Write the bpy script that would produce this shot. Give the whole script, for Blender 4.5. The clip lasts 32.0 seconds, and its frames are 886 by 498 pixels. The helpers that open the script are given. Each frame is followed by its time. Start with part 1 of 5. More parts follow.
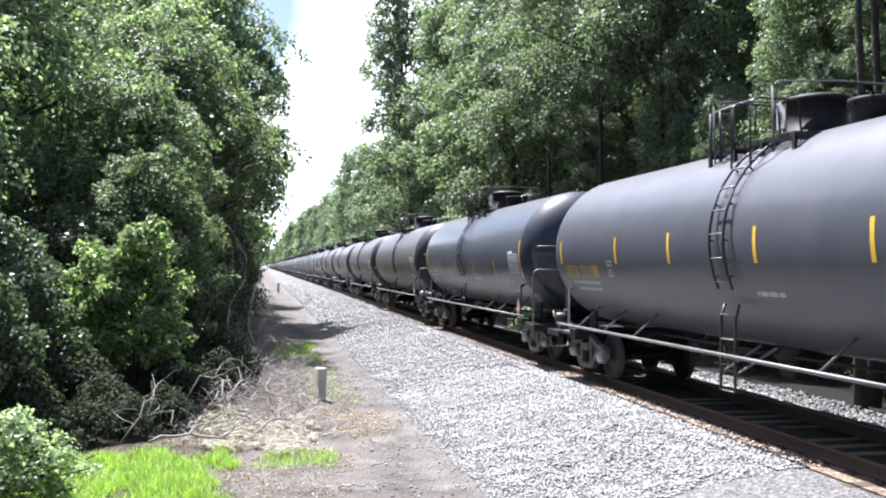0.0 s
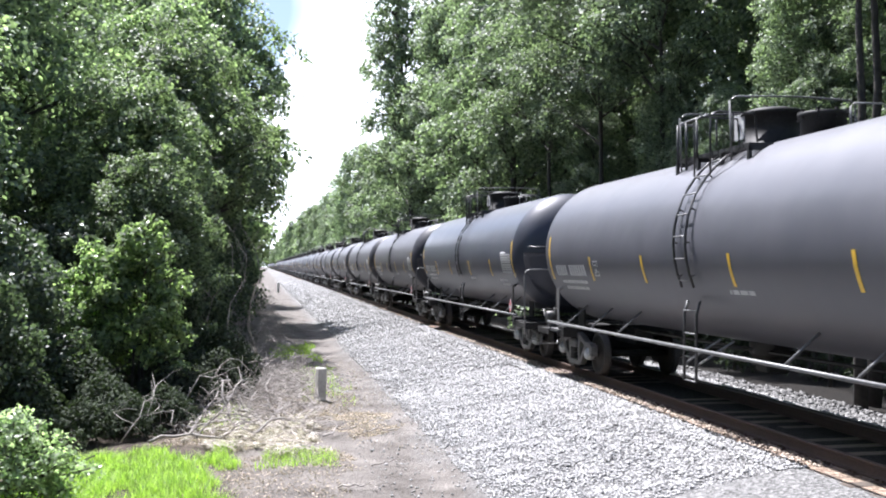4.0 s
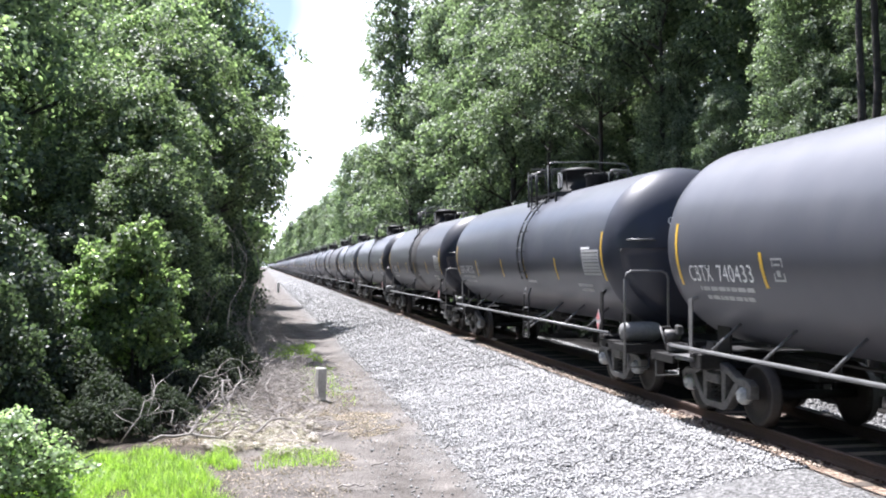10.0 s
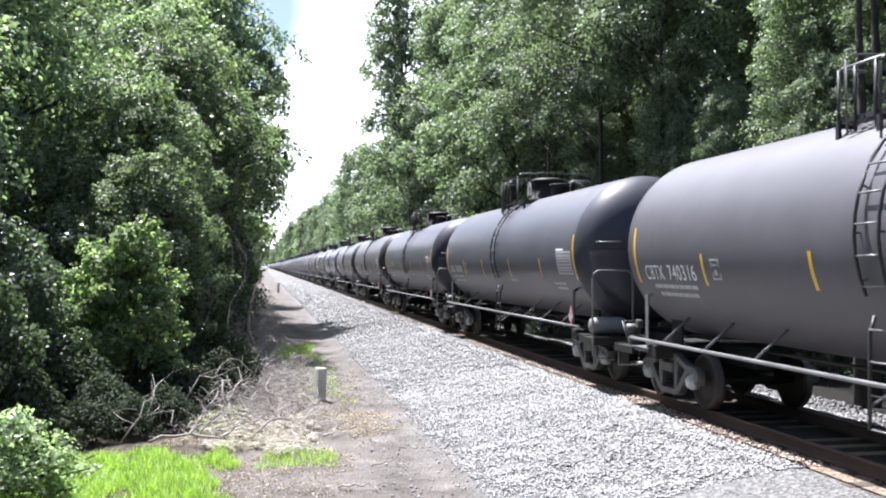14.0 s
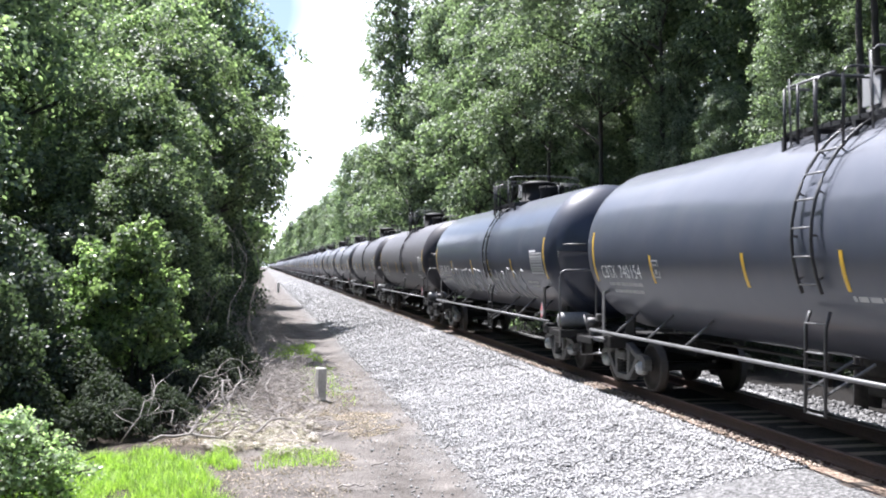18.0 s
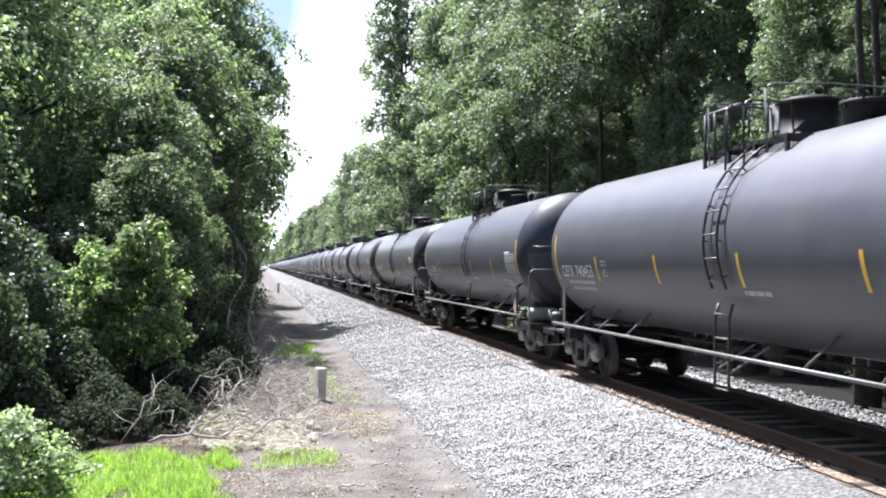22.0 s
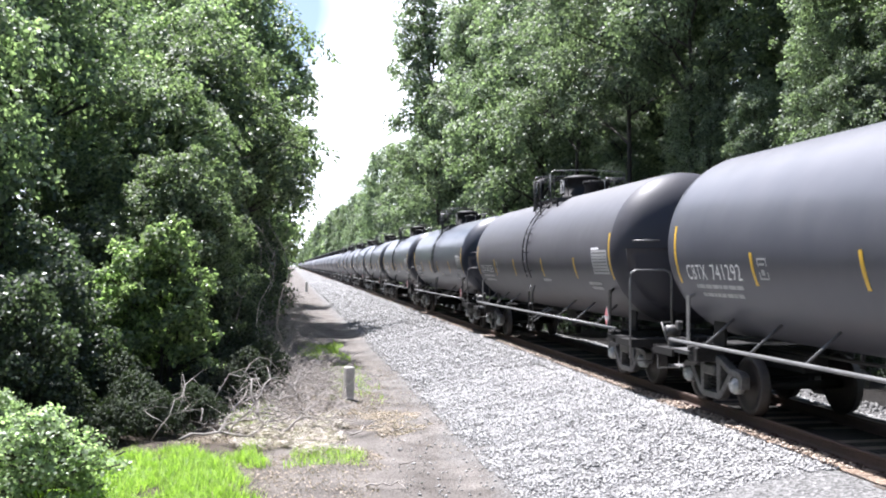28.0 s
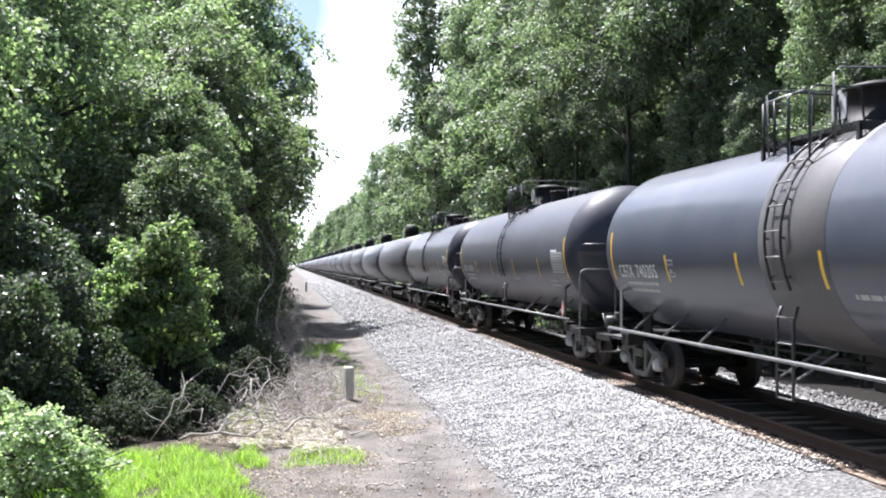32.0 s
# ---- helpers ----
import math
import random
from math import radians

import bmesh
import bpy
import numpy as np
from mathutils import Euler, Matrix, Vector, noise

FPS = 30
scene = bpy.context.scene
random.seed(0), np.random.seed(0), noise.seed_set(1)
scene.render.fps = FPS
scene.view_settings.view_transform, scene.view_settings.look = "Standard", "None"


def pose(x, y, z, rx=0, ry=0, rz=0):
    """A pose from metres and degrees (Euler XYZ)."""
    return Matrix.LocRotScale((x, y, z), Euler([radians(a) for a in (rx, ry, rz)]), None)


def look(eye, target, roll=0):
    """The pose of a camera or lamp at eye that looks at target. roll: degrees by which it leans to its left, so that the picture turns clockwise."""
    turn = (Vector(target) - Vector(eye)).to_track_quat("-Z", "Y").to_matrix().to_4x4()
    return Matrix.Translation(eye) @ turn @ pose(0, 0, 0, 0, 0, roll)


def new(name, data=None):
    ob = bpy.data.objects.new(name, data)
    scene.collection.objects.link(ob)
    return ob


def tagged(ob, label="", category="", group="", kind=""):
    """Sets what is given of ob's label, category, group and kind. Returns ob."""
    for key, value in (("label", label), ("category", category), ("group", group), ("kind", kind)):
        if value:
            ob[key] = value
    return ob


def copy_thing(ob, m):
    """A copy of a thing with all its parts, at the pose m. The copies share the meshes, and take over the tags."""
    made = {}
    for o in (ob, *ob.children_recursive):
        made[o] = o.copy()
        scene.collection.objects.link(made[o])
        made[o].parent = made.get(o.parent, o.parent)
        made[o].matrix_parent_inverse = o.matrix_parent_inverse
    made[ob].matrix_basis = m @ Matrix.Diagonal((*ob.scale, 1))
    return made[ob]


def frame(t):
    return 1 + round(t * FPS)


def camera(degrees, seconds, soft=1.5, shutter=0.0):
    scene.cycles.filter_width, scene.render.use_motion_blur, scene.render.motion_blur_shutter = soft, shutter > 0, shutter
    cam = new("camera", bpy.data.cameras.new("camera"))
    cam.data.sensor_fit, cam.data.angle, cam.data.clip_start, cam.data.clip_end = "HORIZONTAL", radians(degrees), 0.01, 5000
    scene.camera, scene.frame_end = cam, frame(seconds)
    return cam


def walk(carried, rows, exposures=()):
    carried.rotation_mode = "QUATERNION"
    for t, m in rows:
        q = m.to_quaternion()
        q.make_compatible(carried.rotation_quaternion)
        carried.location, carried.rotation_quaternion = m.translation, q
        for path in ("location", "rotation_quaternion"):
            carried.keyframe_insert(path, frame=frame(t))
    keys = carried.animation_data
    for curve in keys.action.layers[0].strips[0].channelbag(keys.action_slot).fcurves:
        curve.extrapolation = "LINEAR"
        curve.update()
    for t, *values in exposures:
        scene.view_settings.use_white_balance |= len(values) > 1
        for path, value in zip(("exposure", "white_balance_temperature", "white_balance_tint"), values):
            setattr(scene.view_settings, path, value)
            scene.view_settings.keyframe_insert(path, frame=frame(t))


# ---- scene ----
# ---- the camera: on a stand beside the track, panned a little to the left late in the clip ----
# Track along +Y at x = TRACK, rail tops at z = RAIL.
TRACK, RAIL = 7.94, 0.29
EYE = (0.0, 0.0, 2.64)
DEGREES = 49.7
cam = camera(DEGREES, 32.0, soft=2.0, shutter=0.04)


def aim(turn, tilt):
    return pose(*EYE, 90 + tilt, 0, -turn)


TURN = 10.63
TILT = 1.02
PAN = ((0.0, 0.0), (23.2, 0.0), (23.3, 0.24), (23.5, 0.66), (23.8, 1.07), (24.1, 1.36), (24.5, 1.55), (25.0, 1.71),
       (25.5, 1.75), (26.5, 1.70), (27.5, 1.665), (29.0, 1.63), (32.0, 1.63))
walk(cam, [(t, aim(TURN - p, TILT - 0.035 * min(1, p))) for t, p in PAN], exposures=[(0.0, 1.67, 6050, 15), (32.0, 1.67, 6100, 15)])

# ---- daylight ----
SUN_ELEV, SUN_AZ = 63.0, 115.0  # degrees; the azimuth is where the sun stands, counted from +X towards +Y
world = bpy.data.worlds.new("sky")
scene.world = world
world.use_nodes = True
wn, wl = world.node_tree.nodes, world.node_tree.links
wn.clear()
w_out, w_bg, w_sky = wn.new("ShaderNodeOutputWorld"), wn.new("ShaderNodeBackground"), wn.new("ShaderNodeTexSky")
w_sky.sky_type, w_sky.sun_disc = "NISHITA", False
w_sky.sun_elevation, w_sky.sun_rotation = radians(SUN_ELEV), radians(90 - SUN_AZ)
w_sky.air_density, w_sky.dust_density = 1.0, 1.5
w_co, w_no, w_ra, w_mx = wn.new("ShaderNodeTexCoord"), wn.new("ShaderNodeTexNoise"), wn.new("ShaderNodeValToRGB"), wn.new("ShaderNodeMix")
w_no.inputs["Scale"].default_value, w_no.inputs["Detail"].default_value = 2.6, 7
w_ra.color_ramp.elements[0].position, w_ra.color_ramp.elements[1].position = 0.27, 0.43
w_mx.data_type = "RGBA"
w_mx.inputs["B"].default_value = (15.0, 15.6, 16.8, 1)
wl.new(w_co.outputs["Generated"], w_no.inputs["Vector"])
wl.new(w_no.outputs["Fac"], w_ra.inputs["Fac"])
w_se, w_lo, w_mu = wn.new("ShaderNodeSeparateXYZ"), wn.new("ShaderNodeMapRange"), wn.new("ShaderNodeMath")
w_lo.inputs["From Min"].default_value, w_lo.inputs["From Max"].default_value = 0.8, 0.3  # clouds thin out towards the zenith
w_mu.operation = "MULTIPLY"
wl.new(w_co.outputs["Generated"], w_se.inputs["Vector"])
wl.new(w_se.outputs["Z"], w_lo.inputs["Value"])
wl.new(w_lo.outputs["Result"], w_mu.inputs[0])
wl.new(w_ra.outputs["Color"], w_mu.inputs[1])
# a gap in the clouds over the wood on the path's side shows blue
w_di, w_ga, w_ad, w_m2 = wn.new("ShaderNodeVectorMath"), wn.new("ShaderNodeMapRange"), wn.new("ShaderNodeMath"), wn.new("ShaderNodeMath")
w_di.operation, w_ad.operation, w_m2.operation = "DISTANCE", "MULTIPLY_ADD", "MULTIPLY"
w_di.inputs[1].default_value = (-0.055, 0.955, 0.262)
w_ad.inputs[1].default_value = 0.09
w_ga.inputs["From Min"].default_value, w_ga.inputs["From Max"].default_value = 0.115, 0.165
wl.new(w_co.outputs["Generated"], w_di.inputs[0])
wl.new(w_no.outputs["Fac"], w_ad.inputs[0])
wl.new(w_di.outputs["Value"], w_ad.inputs[2])
wl.new(w_ad.outputs["Value"], w_ga.inputs["Value"])
wl.new(w_ga.outputs["Result"], w_m2.inputs[0])
wl.new(w_mu.outputs["Value"], w_m2.inputs[1])
# the clouds stand ahead, down the line; behind the camera the sky is clear
w_ah, w_m3 = wn.new("ShaderNodeMapRange"), wn.new("ShaderNodeMath")
w_ah.inputs["From Min"].default_value, w_ah.inputs["From Max"].default_value = -0.05, 0.45
w_m3.operation = "MULTIPLY"
wl.new(w_se.outputs["Y"], w_ah.inputs["Value"])
wl.new(w_ah.outputs["Result"], w_m3.inputs[0])
wl.new(w_m2.outputs["Value"], w_m3.inputs[1])
wl.new(w_m3.outputs["Value"], w_mx.inputs["Factor"])
wl.new(w_sky.outputs["Color"], w_mx.inputs["A"])
wl.new(w_mx.outputs["Result"], w_bg.inputs["Color"])
w_bg.inputs["Strength"].default_value = 0.06
wl.new(w_bg.outputs["Background"], w_out.inputs["Surface"])
sun = new("sun", bpy.data.lights.new("sun", "SUN"))
sun.data.energy, sun.data.angle, sun.data.color = 5.0, radians(0.5), (1.0, 0.97, 0.93)
sun.matrix_basis = look((0, 0, 0), tuple(-c for c in (math.cos(radians(SUN_ELEV)) * math.cos(radians(SUN_AZ)),
                                                       math.cos(radians(SUN_ELEV)) * math.sin(radians(SUN_AZ)), math.sin(radians(SUN_ELEV)))))


# ---- materials ----
def surface(name, dark, light, rough=0.6, metal=0.0, grain=30.0, blotch=1.2, bump=0.3, depth=0.01, spread=(0.3, 0.7), rough_swing=0.15,
            vary=0.0, flat=False, spec=0.5):
    """A procedural surface: colour from a fine and a broad noise, both in metres, relief and uneven gloss; vary: change from object to object."""
    m = bpy.data.materials.new(name)
    m.use_nodes = True
    n, k = m.node_tree.nodes, m.node_tree.links
    b = n["Principled BSDF"]
    co = n.new("ShaderNodeTexCoord")
    fine, broad = n.new("ShaderNodeTexNoise"), n.new("ShaderNodeTexNoise")
    fine.inputs["Scale"].default_value, fine.inputs["Detail"].default_value = grain, 6
    broad.inputs["Scale"].default_value, broad.inputs["Detail"].default_value = blotch, 4
    for x in (fine, broad):
        k.new(co.outputs["Object"], x.inputs["Vector"])
    mean = n.new("ShaderNodeMix")
    mean.inputs["Factor"].default_value = 0.5
    k.new(fine.outputs["Fac"], mean.inputs["A"])
    k.new(broad.outputs["Fac"], mean.inputs["B"])
    ramp = n.new("ShaderNodeValToRGB")
    ramp.color_ramp.elements[0].position, ramp.color_ramp.elements[1].position = spread
    ramp.color_ramp.elements[0].color, ramp.color_ramp.elements[1].color = (*dark, 1), (*light, 1)
    k.new(mean.outputs["Result"], ramp.inputs["Fac"])
    colour = ramp.outputs["Color"]
    if vary:
        info, hsv, span = n.new("ShaderNodeObjectInfo"), n.new("ShaderNodeHueSaturation"), n.new("ShaderNodeMapRange")
        span.inputs["To Min"].default_value, span.inputs["To Max"].default_value = 1 - vary, 1 + vary
        k.new(info.outputs["Random"], span.inputs["Value"])
        k.new(span.outputs["Result"], hsv.inputs["Value"])
        k.new(colour, hsv.inputs["Color"])
        colour = hsv.outputs["Color"]
    k.new(colour, b.inputs["Base Color"])
    rr = n.new("ShaderNodeMapRange")
    rr.inputs["To Min"].default_value, rr.inputs["To Max"].default_value = max(0.02, rough - rough_swing), min(1, rough + rough_swing)
    k.new(broad.outputs["Fac"], rr.inputs["Value"])
    k.new(rr.outputs["Result"], b.inputs["Roughness"])
    b.inputs["Metallic"].default_value = metal
    b.inputs["Specular IOR Level"].default_value = spec
    if bump:
        bp = n.new("ShaderNodeBump")
        bp.inputs["Strength"].default_value, bp.inputs["Distance"].default_value = bump, depth
        k.new(fine.outputs["Fac"], bp.inputs["Height"])
        k.new(bp.outputs["Normal"], b.inputs["Normal"])
    return m


def leafy(name, low, high, through_it=0.35, rough=0.42, spread=0.25):
    """Leaves: each one a shade of its own, glossy on top, letting light through."""
    m = bpy.data.materials.new(name)
    m.use_nodes = True
    n, k = m.node_tree.nodes, m.node_tree.links
    b = n["Principled BSDF"]
    geo, ramp = n.new("ShaderNodeNewGeometry"), n.new("ShaderNodeValToRGB")
    ramp.color_ramp.elements[0].color, ramp.color_ramp.elements[1].color = (*low, 1), (*high, 1)
    k.new(geo.outputs["Random Per Island"], ramp.inputs["Fac"])
    info, hsv, span = n.new("ShaderNodeObjectInfo"), n.new("ShaderNodeHueSaturation"), n.new("ShaderNodeMapRange")
    span.inputs["To Min"].default_value, span.inputs["To Max"].default_value = 1 - spread, 1 + spread
    k.new(info.outputs["Random"], span.inputs["Value"])
    k.new(span.outputs["Result"], hsv.inputs["Value"])
    k.new(ramp.outputs["Color"], hsv.inputs["Color"])
    k.new(hsv.outputs["Color"], b.inputs["Base Color"])
    b.inputs["Roughness"].default_value = rough
    tr, mx = n.new("ShaderNodeBsdfTranslucent"), n.new("ShaderNodeMixShader")
    warm = n.new("ShaderNodeMix")
    warm.data_type, warm.blend_type = "RGBA", "MULTIPLY"
    warm.inputs["Factor"].default_value = 1
    warm.inputs["B"].default_value = (1.4, 1.66, 0.92, 1)
    k.new(hsv.outputs["Color"], warm.inputs["A"])
    k.new(warm.outputs["Result"], tr.inputs["Color"])
    mx.inputs["Fac"].default_value = through_it
    k.new(b.outputs["BSDF"], mx.inputs[1])
    k.new(tr.outputs["BSDF"], mx.inputs[2])
    k.new(mx.outputs["Shader"], n["Material Output"].inputs["Surface"])
    return m


M_STEEL_DARK = surface("dusty_black_steel", (0.008, 0.008, 0.008), (0.03, 0.028, 0.027), 0.6, 0.0, 22, 2, 0.25, 0.004, spec=0.25)
M_PIPE = surface("grey_pipe", (0.085, 0.085, 0.087), (0.19, 0.188, 0.186), 0.45, 0.2, 40, 3, 0.1, 0.002)
M_BLACK_BAR = surface("black_painted_bar", (0.016, 0.016, 0.017), (0.04, 0.04, 0.042), 0.45, 0.0, 40, 3, 0.1, 0.002)
M_CAST = surface("dusty_cast_steel", (0.025, 0.024, 0.023), (0.15, 0.145, 0.14), 0.5, 0.1, 18, 3, 0.5, 0.006)
M_WHEEL = surface("wheel_steel", (0.018, 0.015, 0.014), (0.05, 0.042, 0.038), 0.6, 0.3, 25, 4, 0.3, 0.004)
M_CAP = surface("grey_bearing_cap", (0.22, 0.23, 0.235), (0.45, 0.46, 0.46), 0.45, 0.2, 30, 6, 0.2, 0.002)
M_YELLOW = surface("yellow_reflective_tape", (0.6, 0.36, 0.03), (0.78, 0.5, 0.06), 0.4, 0, 30, 3, 0)
M_FAINT = surface("worn_lettering", (0.3, 0.3, 0.3), (0.5, 0.5, 0.5), 0.6, 0, 50, 4, 0)
M_WHITE = surface("white_lettering", (0.72, 0.72, 0.72), (0.85, 0.85, 0.85), 0.6, 0, 50, 4, 0)
M_OCHRE = surface("ochre_lettering", (0.5, 0.34, 0.03), (0.7, 0.5, 0.08), 0.6, 0, 50, 4, 0)
M_PANEL = surface("pale_data_panel", (0.33, 0.33, 0.33), (0.48, 0.48, 0.48), 0.6, 0, 50, 4, 0)
M_PRINT = surface("dark_print", (0.09, 0.09, 0.09), (0.16, 0.16, 0.16), 0.6, 0, 50, 4, 0)
M_RED = surface("red_print", (0.5, 0.16, 0.17), (0.64, 0.28, 0.28), 0.5, 0, 50, 4, 0)
M_RAIL = surface("rusty_rail", (0.036, 0.023, 0.018), (0.095, 0.06, 0.047), 0.75, 0.2, 30, 2, 0.4, 0.004)
M_TIE = surface("weathered_tie", (0.04, 0.032, 0.026), (0.16, 0.125, 0.098), 0.85, 0, 14, 2, 0.6, 0.01, vary=0.25)
M_BARK = surface("bark", (0.02, 0.017, 0.014), (0.075, 0.064, 0.054), 0.9, 0, 9, 1.5, 0.9, 0.03)
M_STICK = surface("dry_twig", (0.14, 0.122, 0.11), (0.5, 0.46, 0.425), 0.85, 0, 20, 3, 0.4, 0.005)
M_CONCRETE = surface("weathered_concrete", (0.34, 0.325, 0.3), (0.6, 0.575, 0.54), 0.85, 0, 22, 3, 0.5, 0.006)
M_LEAF_L = leafy("maple_leaf", (0.05, 0.075, 0.045), (0.33, 0.39, 0.25), 0.42, 0.52)
M_LEAF_R = leafy("ash_leaf", (0.052, 0.072, 0.052), (0.3, 0.35, 0.25), 0.42, 0.5)
# Shade of the bank and the wood's edge put into a dark leaf colour.
M_LEAF_D = leafy("shade_darkened_undergrowth_leaf", (0.02, 0.028, 0.016), (0.055, 0.072, 0.04), 0.2, 0.85)
M_LEAF_M = leafy("shaded_maple_leaf", (0.05, 0.078, 0.048), (0.36, 0.43, 0.28), 0.42, 0.5)
# The shade under the maples is put into this darker leaf colour.
M_LEAF_U = leafy("shade_darkened_leaf", (0.03, 0.045, 0.031), (0.14, 0.172, 0.118), 0.42, 0.42)
M_LEAF_S = leafy("shrub_leaf", (0.058, 0.088, 0.045), (0.38, 0.46, 0.26), 0.52, 0.4)
M_LEAF_B = leafy("bramble_leaf", (0.12, 0.17, 0.095), (0.55, 0.63, 0.45), 0.55, 0.4)
M_GRASS = leafy("grass_blade", (0.08, 0.16, 0.022), (0.44, 0.58, 0.12), 0.45, 0.5, 0.1)
M_STRAW = leafy("bleached_straw", (0.2, 0.165, 0.145), (0.62, 0.56, 0.53), 0.2, 0.8, 0.05)
M_DRY = leafy("dry_leaf", (0.1, 0.075, 0.058), (0.42, 0.345, 0.28), 0.15, 0.8)


def tank_paint(name="tank_paint", brown=(0.076, 0.074, 0.083, 1), blue=(0.037, 0.047, 0.071, 1), coat=(0.15, 0.52), gloss=0.5):
    """Black tank paint: from car to car brownish and chalky or blue and glossy, dust in faint vertical streaks."""
    m = bpy.data.materials.new(name)
    m.use_nodes = True
    n, k = m.node_tree.nodes, m.node_tree.links
    b = n["Principled BSDF"]
    info, co = n.new("ShaderNodeObjectInfo"), n.new("ShaderNodeTexCoord")
    tone = n.new("ShaderNodeValToRGB")
    tone.color_ramp.elements[0].color, tone.color_ramp.elements[1].color = brown, blue
    pick = n.new("ShaderNodeSeparateColor")
    k.new(info.outputs["Color"], pick.inputs["Color"])
    k.new(pick.outputs["Red"], tone.inputs["Fac"])
    mp, st, gr = n.new("ShaderNodeMapping"), n.new("ShaderNodeTexNoise"), n.new("ShaderNodeTexNoise")
    mp.inputs["Scale"].default_value = (0.6, 1.1, 0.5)
    k.new(co.outputs["Object"], mp.inputs["Vector"])
    k.new(mp.outputs["Vector"], st.inputs["Vector"])
    k.new(co.outputs["Object"], gr.inputs["Vector"])
    st.inputs["Scale"].default_value, st.inputs["Detail"].default_value = 1.6, 6
    gr.inputs["Scale"].default_value, gr.inputs["Detail"].default_value = 26, 5
    dust, span = n.new("ShaderNodeMix"), n.new("ShaderNodeMapRange")
    dust.data_type = "RGBA"
    dust.inputs["B"].default_value = tuple(c * 1.7 for c in brown[:3]) + (1,)
    span.inputs["From Min"].default_value, span.inputs["From Max"].default_value, span.inputs["To Max"].default_value = 0.38, 0.85, 0.3
    k.new(st.outputs["Fac"], span.inputs["Value"])
    k.new(span.outputs["Result"], dust.inputs["Factor"])
    k.new(tone.outputs["Color"], dust.inputs["A"])
    k.new(dust.outputs["Result"], b.inputs["Base Color"])
    ro, ad = n.new("ShaderNodeMapRange"), n.new("ShaderNodeMath")
    ro.inputs["To Min"].default_value, ro.inputs["To Max"].default_value = 0.5, 0.4
    k.new(pick.outputs["Red"], ro.inputs["Value"])
    ad.operation = "MULTIPLY_ADD"
    ad.inputs[1].default_value = 0.14
    k.new(st.outputs["Fac"], ad.inputs[0])
    k.new(ro.outputs["Result"], ad.inputs[2])
    k.new(ad.outputs["Value"], b.inputs["Roughness"])
    b.inputs["Specular IOR Level"].default_value = gloss
    cw = n.new("ShaderNodeMapRange")
    cw.inputs["To Min"].default_value, cw.inputs["To Max"].default_value = coat
    k.new(pick.outputs["Red"], cw.inputs["Value"])
    k.new(cw.outputs["Result"], b.inputs["Coat Weight"])
    gl, wa, dent = n.new("ShaderNodeMapRange"), n.new("ShaderNodeTexNoise"), n.new("ShaderNodeBump")
    gl.inputs["To Min"].default_value, gl.inputs["To Max"].default_value = 0.3, 0.13
    k.new(pick.outputs["Red"], gl.inputs["Value"])
    k.new(gl.outputs["Result"], b.inputs["Coat Roughness"])
    # shallow waves in the rolled plates bend what the gloss mirrors
    wa.inputs["Scale"].default_value, wa.inputs["Detail"].default_value = 0.9, 2
    k.new(co.outputs["Object"], wa.inputs["Vector"])
    dent.inputs["Strength"].default_value, dent.inputs["Distance"].default_value = 0.5, 0.035
    k.new(wa.outputs["Fac"], dent.inputs["Height"])
    bp = n.new("ShaderNodeBump")
    bp.inputs["Strength"].default_value, bp.inputs["Distance"].default_value = 0.08, 0.004
    k.new(gr.outputs["Fac"], bp.inputs["Height"])
    k.new(dent.outputs["Normal"], bp.inputs["Normal"])
    k.new(bp.outputs["Normal"], b.inputs["Normal"])
    k.new(dent.outputs["Normal"], b.inputs["Coat Normal"])
    return m


M_TANK = tank_paint()
# Heads take a darker copy of the tank paint, their shade put into it.
M_HEAD = tank_paint("shaded_head_paint", (0.04, 0.039, 0.047, 1), (0.023, 0.029, 0.048, 1), (0.06, 0.4), 0.3)
M_RESERVOIR = surface("pale_dusty_paint", (0.13, 0.13, 0.132), (0.24, 0.235, 0.23), 0.5, 0, 20, 4, 0.2, 0.003)
M_BAND = surface("dusty_tan_band", (0.06, 0.058, 0.06), (0.1, 0.096, 0.096), 0.5, 0, 20, 1.5, 0.1, 0.004)


# ---- building kit ----
def part(name, bm, material, parent=None, label=""):
    """Links a bmesh as one mesh object under a thing or part."""
    me = bpy.data.meshes.new(name)
    bm.to_mesh(me)
    bm.free()
    return mesh_part(name, me, material, parent, label)


def mesh_part(name, me, material, parent=None, label=""):
    me.materials.clear()
    me.materials.append(material)
    ob = new(name, me)
    ob.parent = parent
    if label:
        ob["label"] = label
    return ob


def from_arrays(name, verts, faces, smooth=False):
    """A mesh from vertex and face arrays; all faces have the same number of corners."""
    verts, faces = np.asarray(verts, np.float32), np.asarray(faces, np.int32)
    me = bpy.data.meshes.new(name)
    me.vertices.add(len(verts))
    me.vertices.foreach_set("co", verts.ravel())
    k = faces.shape[1]
    me.loops.add(faces.size)
    me.loops.foreach_set("vertex_index", faces.ravel())
    me.polygons.add(len(faces))
    me.polygons.foreach_set("loop_start", np.arange(0, faces.size, k, dtype=np.int32))
    me.polygons.foreach_set("loop_total", np.full(len(faces), k, np.int32))
    if smooth:
        me.polygons.foreach_set("use_smooth", np.ones(len(faces), bool))
    me.update(calc_edges=True)
    return me


